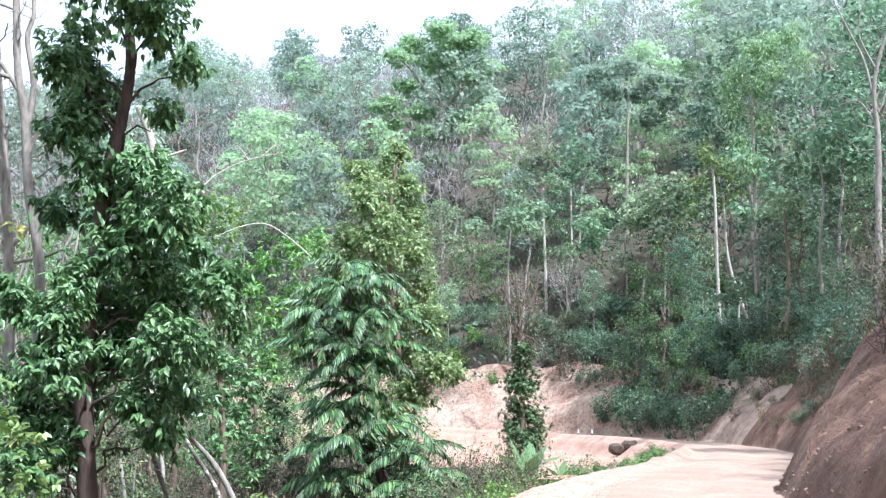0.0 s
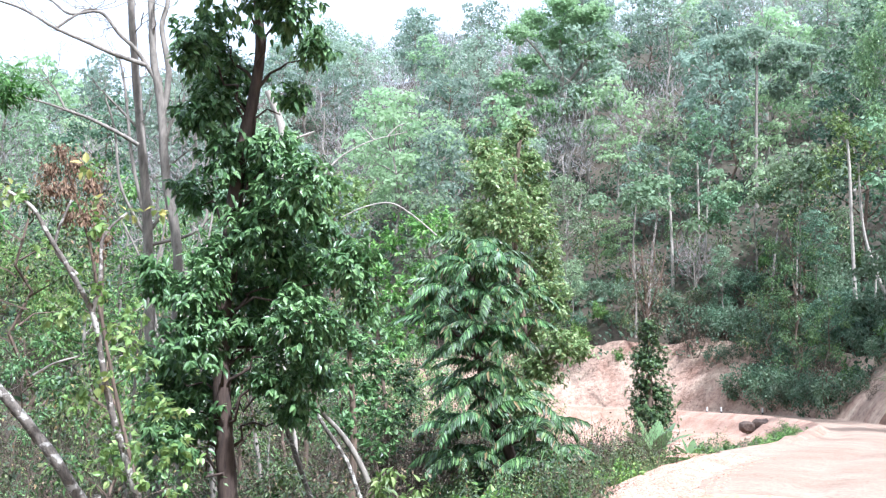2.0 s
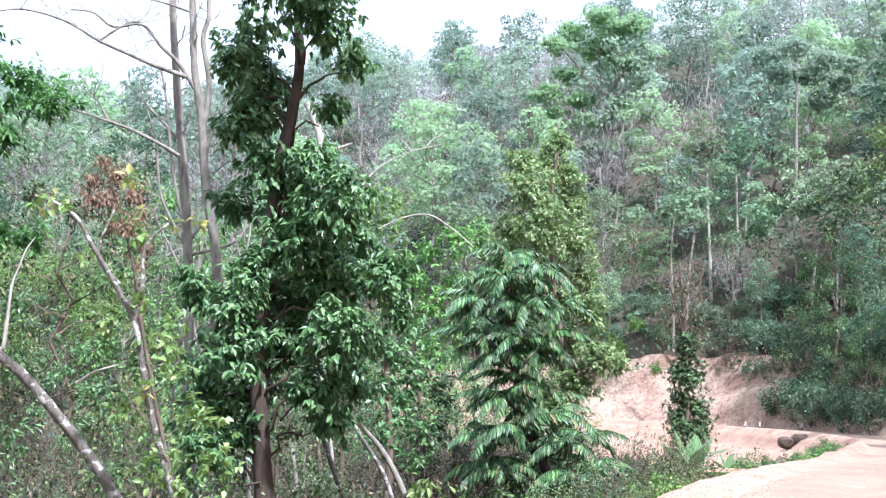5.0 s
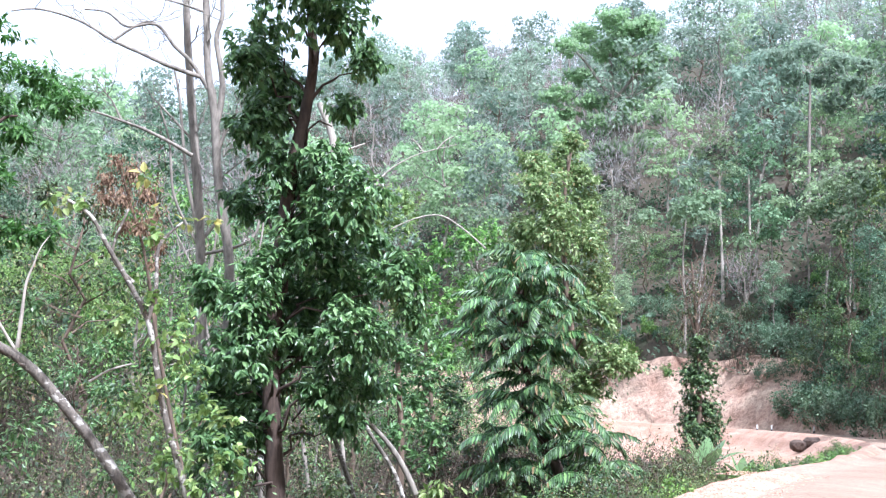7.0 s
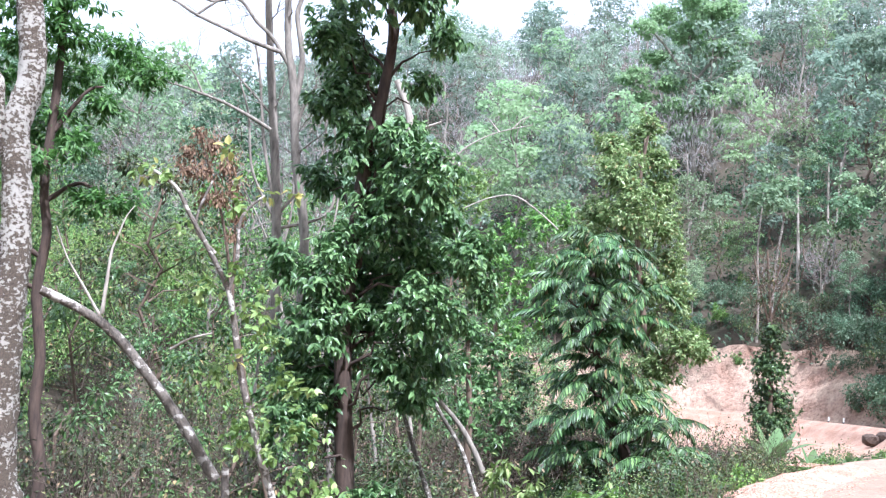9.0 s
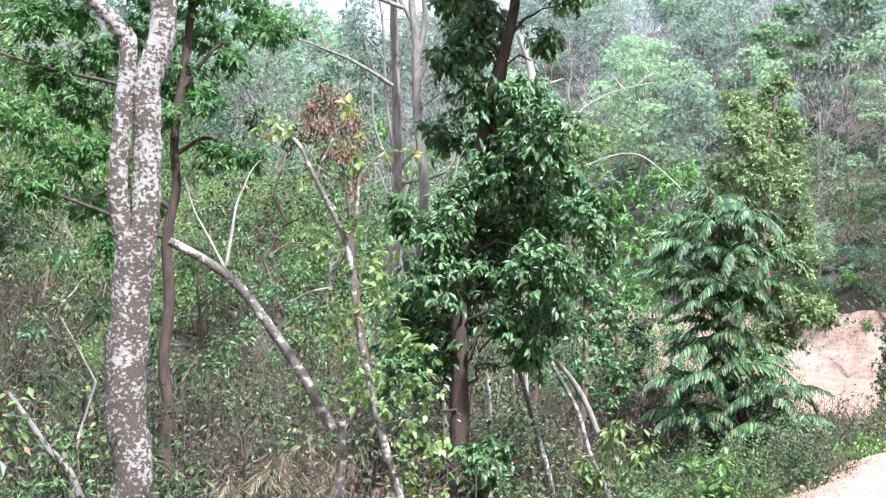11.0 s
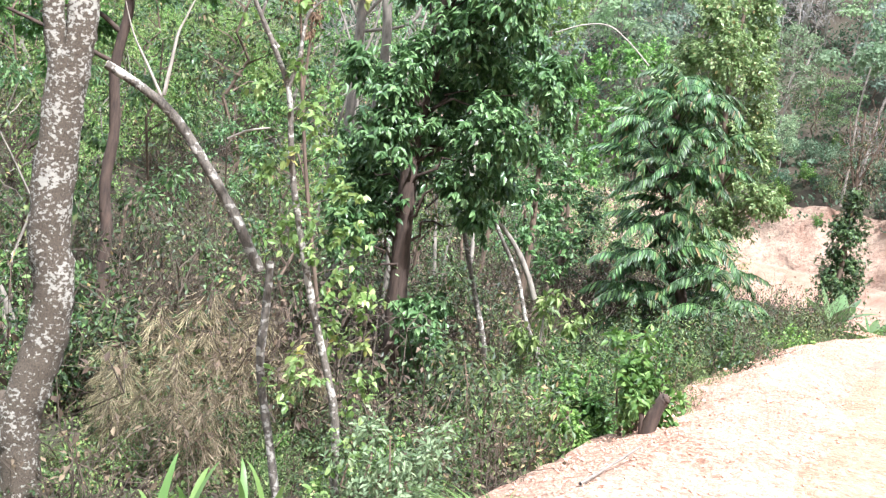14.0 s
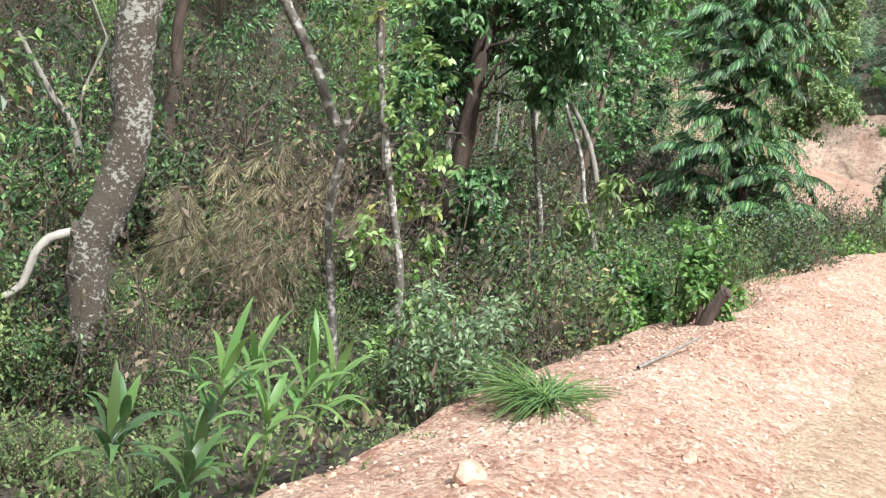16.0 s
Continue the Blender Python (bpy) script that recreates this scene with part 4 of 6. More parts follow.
def sapling(name, label, h, r, count, length, width, leaf, bark, thin=0.03, start=0.35, droop=0.5, shape=0, n=9, category="tree"):
    t = thing(name, (0, 0, -200), label, category, "saplings in the gully")
    b, f, w_ = Buf(), Buf(), Buf()
    p = bend((0, 0, -0.3), (RNG.uniform(-.4, .4), RNG.uniform(-.4, .4), h), 9, 0.025)
    b.tube(p, np.linspace(thin, thin * 0.25, 9), 6)
    for i in range(n):
        q = start + (1 - start) * (i + .5) / n
        c0 = np.array([np.interp(q, np.linspace(0, 1, 9), p[:, k]) for k in range(3)])
        a = i * 2.4
        w = r * (1.15 - 0.7 * (q - start) / (1 - start))
        c = c0 + np.array([w * math.cos(a), w * math.sin(a), 0.25 * w])
        w_.tube(bend(c0 - np.array([0, 0, .2]), c, 4, 0.05), np.linspace(thin * .35, 0.004, 4), 3)
        clump(f, c, w * RNG.uniform(.6, .85), int(count / n), length, width, droop, shape, 0.25, 0.7)
    part("trunk", b, bark, t)
    tagged(part("branch", w_, bark, t), kind="stuff")
    tagged(part("foliage", f, leaf, t), kind="stuff")
    return t


GROWTH = [
    bush("green_bush", "leafy mid-green bush in the gully", 1.5, 0.8, 1000, 0.075, 0.036, L_THICKET, 8),
    bush("small_leaved_bush", "dense bush with small dull green leaves", 1.3, 0.7, 1200, 0.07, 0.036, L_SHRUB, 9),
    bush("bright_bush", "fresh light green bush", 1.0, 0.6, 1300, 0.085, 0.045, L_BRIGHT, 6),
    twiggy("twiggy_bush", "tangle of bare grey stems with few leaves", 1.9, 0.9, 48, L_THICKET, 4, B_TWIG),
    twiggy("dry_bush", "dry brown twiggy bush", 1.5, 0.9, 40, L_DRY, 6, B_TWIG),
    sapling("thin_sapling", "thin sapling with sparse yellow-green leaves", 3.6, 0.65, 520, 0.085, 0.042, L_THICKET, B_GREY, 0.028),
    sapling("dark_sapling", "slim young tree with dark green leaves", 4.4, 0.8, 1500, 0.095, 0.042, L_DARK, B_BROWN, 0.04),
    sapling("green_sapling", "young green tree with feathery foliage", 4.0, 0.95, 1500, 0.09, 0.045, L_SHRUB, B_BROWN, 0.04),
    grass("green_grass_tuft", "tuft of long green grass", 90, 0.75, 0.016, L_BRIGHT),
    straw("dry_cane_grass", "clump of dead straw-coloured hanging cane grass"),
    sapling("yellowing_sapling", "thin sapling with yellowing leaves", 3.0, 0.55, 320, 0.085, 0.05, L_YELLOW, B_GREY, 0.022, shape=1),
    sapling("mid_green_tree", "bushy green tree rising out of the gully", 6.0, 1.5, 2600, 0.12, 0.06, L_THICKET, B_BROWN, 0.07, 0.25, n=16),
    sapling("light_green_young_tree", "light green young tree on the gully slope", 5.0, 1.4, 2200, 0.11, 0.05, L_BRIGHT, B_GREY, 0.06, 0.25, n=14),
    bush("fine_weed", "low weed with many small dark green leaves", 0.8, 0.42, 1700, 0.036, 0.017, L_WEED, 12),
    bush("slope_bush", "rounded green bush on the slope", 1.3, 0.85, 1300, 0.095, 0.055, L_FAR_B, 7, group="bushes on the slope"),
    bush("light_green_thicket", "tall thicket of fine light green leaves on the slope", 2.6, 1.5, 3600, 0.085, 0.035, L_MEADOW, 16, group="bushes on the slope"),
]


def grow(kind, x, y, size=1.0, turn=None, sink=0.05):
    t = copy_thing(GROWTH[kind], pose(0, 0, 0))
    return place(t, x, y, rng.uniform(0, 360) if turn is None else turn, size, sink)


KEEP_CLEAR = [(q[0], q[1], 0.42) for d in (4, 4.7, 5.4, 6.1, 6.8, 7.5, 8.2) for q in ([(-5.05, 7.45, -1.43)][0], [(-3.25, 8.39, -1.38)][0]) for q in [(q[0] * d / 9, q[1] * d / 9)]] + [(-3.4, 6.9, 0.75), (-3.0, 6.2, 0.5), (-3.7, 7.5, 0.7), (-3.2, 4.9, 0.4), (-4.15, 8.3, 0.6), (-1.74, 4.1, 0.5), (-1.65, 3.6, 0.4), (-1.55, 5.8, 0.35), (-0.95, 5.4, 0.4), (-4.9, 7.55, 0.6), (-3.9, 5.9, 0.5), (-4.4, 6.7, 0.5), (-3.73, 12.45, 0.8), (-3.4, 11.4, 0.75), (-3.1, 10.4, 0.7), (-2.8, 9.4, 0.5), (-0.75, 19.6, 1.0), (-0.5, 8.3, 0.75), (-0.7, 7.3, 0.7), (-0.3, 9.6, 0.5), (-0.9, 6.4, 0.6)]
rng = random.Random(11)
taken = []


def scatter(count, box, weights, gap, sizes, smin, smax, sink=0.05):
    made = tries = 0
    while made < count and tries < count * 40:
        tries += 1
        x, y = rng.uniform(box[0], box[1]), rng.uniform(box[2], box[3])
        s = road_frame(x, y)[0][0]
        if not smin < s < smax:
            continue
        if any((x - q[0]) ** 2 + (y - q[1]) ** 2 < q[2] ** 2 for q in KEEP_CLEAR) or any((x - q[0]) ** 2 + (y - q[1]) ** 2 < gap * gap for q in taken):
            continue
        if y > 24 and s > 0 and x > -0.5 - 0.02 * y:      # bare fill below the road
            continue
        if abs(x) > 0.95 * y + 3:
            continue
        taken.append((x, y))
        kind = rng.choices(range(len(GROWTH)), weights)[0]
        grow(13 if math.hypot(x, y) < 5.8 and s > 0 else kind, x, y, rng.uniform(*sizes), sink=sink)
        made += 1


scatter(110, (-3.5, 1.5, 6.5, 20), (3, 5, 5, 0, 1, 0, 0, 0, 2, 0, 0, 0, 0, 3, 0, 0), 0.5, (0.4, 0.8), 2.5, 5.2)
#                                 bush small bright twig dry thin dark green gras dryg yel mid light
scatter(90, (-8, 2, 2.5, 20), (0, 2, 2, 1, 1, 0, 0, 0, 4, 0, 0, 0, 0, 9, 0, 0), 0.42, (0.4, 0.75), 1.95, 3.8)
scatter(120, (-14, 2, 4, 22), (3, 4, 0, 10, 7, 3, 1, 1, 0, 1, 0, 0, 0, 8, 0, 0), 0.72, (0.7, 1.15), 3.6, 14)
scatter(110, (-24, 3, 12, 46), (3, 3, 0, 10, 8, 4, 2, 3, 0, 1, 0, 1, 0, 0, 0, 0), 1.1, (0.9, 1.4), 4.5, 26)
scatter(45, (-12, 2, 20, 60), (0, 0, 0, 0, 0, 1, 1, 3, 0, 0, 0, 6, 3, 0, 0, 0), 2.0, (0.7, 1.0), 7, 24)
scatter(120, (-52, -11, 15, 66), (3, 3, 9, 6, 4, 2, 0, 1, 2, 1, 0, 0, 1, 0, 0, 0), 1.5, (1.0, 1.9), 8, 70)
scatter(34, (4, 20, 10, 44), (3, 3, 1, 3, 4, 1, 0, 0, 2, 4, 0, 0, 0, 0, 0, 0), 1.0, (0.8, 1.4), -9, -4.4)
scatter(45, (-17, -7, 7, 18), (4, 4, 2, 2, 2, 3, 1, 3, 0, 0, 0, 0, 0, 2, 0, 0), 0.8, (0.8, 1.3), 5, 22)
scatter(90, (-34, -9, 20, 46), (0, 0, 2, 1, 1, 0, 0, 0, 0, 0, 0, 0, 1, 0, 0, 12), 1.6, (0.9, 1.5), 9, 60)
# along the top of the cut bank and the far slope
scatter(110, (-8, 30, 10, 100), (1, 1, 2, 0, 1, 1, 0, 0, 1, 0, 0, 0, 0, 0, 12, 0), 1.2, (1.0, 1.9), -10, -4.6)
scatter(30, (9, 14.5, 56, 76), (1, 0, 0, 0, 0, 0, 1, 1, 0, 0, 0, 0, 0, 0, 9, 0), 0.8, (1.3, 2.2), -6.5, -2.4)
scatter(40, (6, 18, 28, 62), (1, 2, 0, 1, 3, 0, 0, 0, 3, 1, 0, 0, 0, 3, 1, 0), 0.7, (0.35, 0.7), -5, -2.7, -0.4)
scatter(40, (4, 16, 14, 42), (2, 2, 1, 5, 6, 1, 0, 0, 1, 3, 0, 0, 0, 0, 2, 0), 0.6, (0.7, 1.3), -6.4, -4.4, -0.25)
scatter(34, (9, 20, 64, 88), (1, 0, 2, 0, 0, 0, 0, 0, 0, 0, 0, 0, 0, 0, 8, 0), 1.2, (1.4, 2.4), -9, -4.6)
scatter(60, (-12, 34, 60, 110), (0, 0, 2, 0, 1, 1, 1, 2, 0, 0, 0, 1, 0, 0, 8, 0), 2.0, (1.3, 2.4), -16, -6)
scatter(48, (6, 20, 26, 60), (2, 3, 1, 3, 4, 1, 0, 0, 1, 1, 0, 0, 0, 0, 4, 0), 0.7, (0.7, 1.25), -6.2, -4.5, -0.3)


def gully_pick():
    x, y = rng.uniform(-11, 1.5), rng.uniform(2, 17)
    s = road_frame(x, y)[0][0]
    return (x, y) if 2.0 < s < 11 else None


carpet("gully_weeds", "low weeds and dead leaves under the trees", 4000, gully_pick, L_WEED, 0.05, 0.26)
carpet("dead_leaves", "brown dead leaves among the weeds", 900, gully_pick, L_DRY, 0.08, 0.12)
for g in GROWTH:
    i = GROWTH.index(g)
    place(g, -9 - 1.4 * i, 26 + 0.9 * i, 0)


# ---- single plants, dead wood and things along the road ----
def wood(name, label, stems, bark, category="tree", r_sides=10, group="", fine=0):
    """Bare wood: stems are (points in the world, first radius, last radius, part name)."""
    o = stems[0][0][0]
    t = thing(name, o, label, category, group)
    for pts, r0, r1, nm in stems:
        b = Buf()
        p = spline([tuple(np.array(q) - np.array(o)) for q in pts], 7)
        b.tube(p, np.linspace(r0, r1, len(p)), r_sides, 0.06)
        for i in range(fine):
            k = int(RNG.integers(len(p) // 3, len(p)))
            way = unit(p[min(k + 1, len(p) - 1)] - p[k - 1]) + RNG.standard_normal(3) * 0.7 + np.array([0, 0, 0.25])
            twigs(b, p[k], way, 0.02 * np.linalg.norm(np.array(o)) + 0.35 * RNG.random(), max(0.006, 0.35 * r1), 2, 4, 0.6, 2)
        part(nm, b, bark, t, smooth=True)
    return t


def dress(t, clumps, leaf, length, width, count, droop=0.5, shape=0, deep=0.3, label="", shell=0.2, flat=1.0, per=0):
    """Foliage for a tree made by wood()."""
    f = Buf()
    o = np.array(t.location)
    for x, y, z, r in clumps:
        k = unit(np.array([x, y, 0.0])) * RNG.uniform(-deep, deep)
        if per:
            sprays(f, np.array([x, y, z]) + k - o, r, count * r * r / per, per, length, width, droop, shape, flat=flat, inner=shell)
        else:
            clump(f, np.array([x, y, z]) + k - o, r, max(5, int(count * r * r)), length, width, droop, shape, shell, flat)
    return tagged(part("foliage", f, leaf, t, label), kind="stuff")


# the forked, lichen-spotted trunk
t = wood("spotted_forked_tree", "forked tall trunk with white lichen blotches and a broken branch", [
    ([(-3.63, 5.63, -1.5), (-3.68, 5.6, -1.13), (-3.71, 5.58, -0.91), (-3.77, 5.54, -0.49), (-3.79, 5.52, -0.26), (-3.76, 5.54, -0.02), (-3.73, 5.57, 0.24), (-3.72, 5.57, 0.57)] + [(-3.78, 5.53, 0.85), (-3.8, 5.52, 1.44), (-3.8, 5.52, 1.86)], 0.125, 0.112, "trunk"),
    ([(-3.83, 5.5, 1.76), (-3.88, 5.46, 1.98), (-3.91, 5.44, 2.24)] + [(-3.91, 5.44, 2.93), (-3.95, 5.41, 3.04), (-4.02, 5.36, 3.13), (-4.11, 5.29, 3.22), (-4.26, 5.17, 3.34)], 0.064, 0.038, "fork"),
    ([(-3.78, 5.53, 1.77), (-3.77, 5.54, 2.03), (-3.79, 5.53, 2.42), (-3.81, 5.51, 2.74)] + [(-3.76, 5.54, 3.07), (-3.79, 5.53, 3.39), (-3.83, 5.5, 3.78), (-3.86, 5.47, 4.24)], 0.086, 0.068, "fork"),
    ([(-3.86, 5.48, -0.13), (-3.96, 5.41, -0.19), (-4.0, 5.38, -0.23), (-4.03, 5.35, -0.3), (-4.05, 5.34, -0.41), (-4.07, 5.32, -0.52), (-4.13, 5.28, -0.6)], 0.03, 0.02, "broken_branch"),
    ([(-3.75, 5.55, -0.2), (-3.81, 5.51, -0.17), (-3.87, 5.47, -0.14), (-3.9, 5.45, -0.14)], 0.10, 0.05, "knot")], B_SPOT, "tree", 16)
next(c for c in t.children if c.name.startswith("broken")).data.materials[0] = B_PALE
# leaning dead tree with a bleached fork
t = wood("leaning_dead_tree", "leaning dead grey tree with a forked bleached top", [
    ([(-2.39, 6.47, -1.11), (-2.45, 6.45, -0.85), (-2.57, 6.4, -0.37), (-2.72, 6.34, 0.19), (-2.74, 6.33, 0.56), (-2.76, 6.32, 0.86)], 0.028, 0.025, "trunk"),
    ([(-2.81, 6.3, 0.79), (-2.99, 6.22, 1.09), (-3.17, 6.13, 1.35), (-3.38, 6.02, 1.62), (-3.56, 5.91, 1.76), (-3.75, 5.79, 1.86)], 0.034, 0.026, "log"),
    ([(-3.39, 6.01, 1.61), (-3.48, 5.96, 1.76), (-3.55, 5.92, 1.89), (-3.64, 5.86, 2.06), (-3.7, 5.82, 2.24)], 0.012, 0.003, "branch"),
    ([(-3.45, 5.97, 1.74), (-3.44, 5.98, 1.93), (-3.43, 5.99, 2.11), (-3.4, 6.0, 2.21)], 0.013, 0.005, "branch"),
    ([(-3.4, 6.0, 2.21), (-3.37, 6.02, 2.32), (-3.33, 6.05, 2.4)], 0.006, 0.002, "branch"),
    ([(-3.1, 6.17, 1.55), (-3.0, 6.22, 1.62), (-2.88, 6.27, 1.66)], 0.008, 0.005, "branch"),
], B_MOTTLED)
for c in t.children:
    if c.name.startswith("branch"):
        c.data.materials[0] = B_PALE
# thin crooked stem with big pale leaves
t = wood("large_leaved_sapling", "thin crooked sapling with large pale yellow-green leaves", [
    ([(-1.87, 6.12, -0.96), (-1.93, 6.1, -0.75), (-2.03, 6.07, -0.27), (-2.09, 6.05, 0.11), (-2.27, 5.98, 0.62), (-2.4, 5.93, 1.02)] + [(-2.51, 5.89, 1.39), (-2.56, 5.87, 1.64), (-2.61, 5.84, 1.9), (-2.73, 5.79, 2.14), (-2.83, 5.74, 2.32), (-2.91, 5.7, 2.47), (-3.02, 5.64, 2.55)], 0.028, 0.009, "trunk"),
    ([(-2.61, 5.84, 1.9), (-2.58, 5.86, 2.09), (-2.57, 5.86, 2.32), (-2.46, 5.91, 2.46)], 0.014, 0.006, "branch"),
    ([(-2.69, 5.81, 2.11), (-2.8, 5.76, 2.26), (-2.73, 5.79, 2.52)], 0.011, 0.006, "branch"),
], B_MOTTLED)
dress(t, [(-3.09, 5.6, 2.55, 0.09), (-2.96, 5.67, 2.52, 0.08), (-2.83, 5.74, 2.29, 0.08), (-2.6, 5.85, 2.35, 0.1), (-2.69, 5.81, 2.11, 0.1), (-2.57, 5.86, 2.0, 0.11), (-2.41, 5.93, 1.92, 0.1), (-2.35, 5.95, 1.62, 0.11), (-2.22, 6.0, 1.37, 0.12), (-2.31, 5.97, 1.41, 0.13), (-2.46, 5.91, 1.18, 0.12), (-2.23, 6.0, 0.87, 0.12), (-2.14, 6.03, 1.37, 0.08), (-2.58, 5.85, 1.57, 0.08), (-2.35, 5.95, 1.02, 0.11), (-2.05, 6.06, 0.75, 0.2), (-2.2, 6.0, 0.55, 0.22), (-2.0, 6.08, 0.25, 0.2), (-2.3, 5.97, 0.3, 0.2), (-2.45, 5.9, 1.75, 0.2), (-2.65, 5.83, 1.45, 0.18), (-2.5, 5.9, 1.1, 0.2), (-2.2, 6.0, 1.15, 0.2), (-2.75, 5.8, 1.9, 0.18), (-1.95, 6.1, -0.1, 0.18), (-2.1, 6.05, -0.35, 0.16)], L_VINE, 0.05, 0.035, 2500, 0.45, 1, 0.3, per=4)
dress(t, [(-3.05, 5.63, 2.51, 0.06), (-2.66, 5.82, 2.68, 0.06), (-2.6, 5.85, 2.55, 0.05), (-2.45, 5.91, 2.47, 0.06), (-2.31, 5.97, 2.48, 0.06), (-2.56, 5.86, 1.51, 0.05), (-3.0, 5.66, 2.58, 0.05), (-2.0, 6.08, 0.53, 0.08), (-2.13, 6.04, 0.49, 0.08), (-2.35, 5.95, 0.43, 0.08)], L_YELLOW, 0.052, 0.038, 3000, 0.4, 1, 0.2, "yellowing leaves")
# dead red creeper hanging in the twigs
t = wood("dead_red_creeper", "hanging mass of dead red-brown creeper leaves on thin stems", [
    ([(-3.58, 9.34, 0.13), (-3.82, 9.24, 1.12), (-3.99, 9.17, 1.96), (-4.1, 9.12, 2.61), (-4.3, 9.03, 3.28)], 0.02, 0.01, "stem"),
    ([(-3.99, 9.17, 1.96), (-4.01, 9.16, 2.62), (-4.11, 9.12, 3.21)], 0.015, 0.008, "stem")], B_BROWN, "creeper")
dress(t, [(-4.33, 9.01, 3.4, 0.14), (-4.41, 8.98, 3.24, 0.16), (-4.23, 9.06, 3.29, 0.18), (-4.1, 9.12, 3.13, 0.17), (-4.28, 9.04, 3.06, 0.18), (-4.04, 9.15, 2.92, 0.15), (-4.14, 9.1, 2.83, 0.16), (-3.99, 9.17, 2.67, 0.12), (-4.41, 8.97, 3.04, 0.14), (-4.02, 9.16, 2.49, 0.1), (-4.26, 9.05, 2.84, 0.13)], L_RED, 0.036, 0.017, 13000, 1.6, 0, 0.25, shell=0.0)
# tall leafless trees against the sky
t = wood("tall_dead_tree", "tall leafless tree with pale crooked limbs", [
    ([(-4.98, 14.15, -0.22), (-5.08, 14.11, 1.81), (-5.12, 14.1, 3.07), (-5.27, 14.04, 3.97), (-5.36, 14.01, 4.95), (-5.46, 13.97, 5.56), (-5.52, 13.95, 6.49), (-5.59, 13.92, 7.19)], 0.075, 0.04, "trunk"),
    ([(-5.34, 14.02, 4.73), (-5.27, 14.04, 5.35), (-5.37, 14.01, 5.96), (-5.31, 14.03, 6.35), (-5.37, 14.01, 6.97)], 0.045, 0.025, "limb"),
    ([(-5.43, 13.98, 5.26), (-5.66, 13.89, 5.62), (-5.87, 13.8, 5.83), (-6.1, 13.7, 6.1), (-6.44, 13.55, 6.04), (-6.67, 13.43, 6.2), (-6.93, 13.31, 6.21)], 0.032, 0.010, "limb"),
    ([(-5.55, 13.93, 5.44), (-5.93, 13.78, 5.56), (-6.27, 13.63, 5.7), (-6.59, 13.47, 5.83), (-6.98, 13.28, 6.05), (-7.41, 13.04, 6.14), (-7.7, 12.87, 6.07)], 0.032, 0.010, "limb"),
    ([(-5.61, 13.91, 4.37), (-5.82, 13.82, 4.5), (-6.16, 13.68, 4.67), (-6.45, 13.54, 4.77), (-6.8, 13.37, 4.87), (-7.23, 13.14, 4.93)], 0.03, 0.008, "limb"),
    ([(-6.45, 13.54, 4.77), (-6.56, 13.49, 5.01), (-6.66, 13.44, 5.14)], 0.015, 0.006, "limb"), ([(-6.59, 13.47, 5.83), (-6.28, 13.62, 6.1), (-6.12, 13.7, 6.13)], 0.02, 0.008, "limb"),
    ([(-5.3, 14.03, 4.42), (-5.19, 14.08, 4.81), (-5.07, 14.12, 5.01)], 0.03, 0.012, "limb"), ([(-5.52, 13.95, 6.33), (-5.83, 13.82, 6.42), (-6.23, 13.64, 6.49)], 0.02, 0.008, "limb")], B_GREY, fine=8)
t = wood("dead_tree", "slim leafless grey tree with many upright stems", [
    ([(-5.52, 14.59, -0.3), (-5.62, 14.55, 1.96), (-5.69, 14.53, 3.35), (-5.81, 14.48, 4.67), (-5.93, 14.43, 5.86), (-5.98, 14.41, 6.65), (-5.95, 14.42, 7.31)], 0.08, 0.04, "trunk"),
    ([(-5.73, 14.51, 3.5), (-5.9, 14.44, 4.27), (-6.01, 14.4, 5.21), (-6.1, 14.36, 5.68)], 0.03, 0.012, "limb"),
    ([(-5.69, 14.53, 3.27), (-5.18, 14.71, 4.08), (-5.12, 14.74, 4.72), (-5.18, 14.71, 5.11)], 0.025, 0.012, "limb"),
    ([(-5.68, 14.53, 3.19), (-6.02, 14.39, 3.87), (-6.12, 14.35, 4.65), (-6.25, 14.29, 5.11)], 0.025, 0.01, "limb"),
    ([(-5.81, 14.48, 4.67), (-6.21, 14.31, 5.11), (-6.28, 14.28, 5.19)], 0.02, 0.008, "limb"), ([(-5.65, 14.54, 3.11), (-5.01, 14.77, 3.38), (-4.95, 14.79, 4.09), (-4.98, 14.79, 4.48)], 0.025, 0.012, "limb")], B_GREY, fine=7)
poles = random.Random(17)
for i in range(9):                       # leafless poles round the two dead trees
    x, y = poles.uniform(-6.9, -4.3), poles.uniform(14.5, 19)
    z, h = ground_at(x, y), poles.uniform(4.6, 7.2)
    line = [(x, y, z - 0.1)] + [(x + poles.uniform(-.25, .25) - 0.1 * k, y + poles.uniform(-.2, .2), z + h * k / 5) for k in range(1, 6)]
    wood("leafless_pole", "thin upright leafless grey tree among others", [(line, poles.uniform(0.03, 0.05), 0.012, "trunk")], B_GREY, "tree", 6, "leafless poles", fine=4)
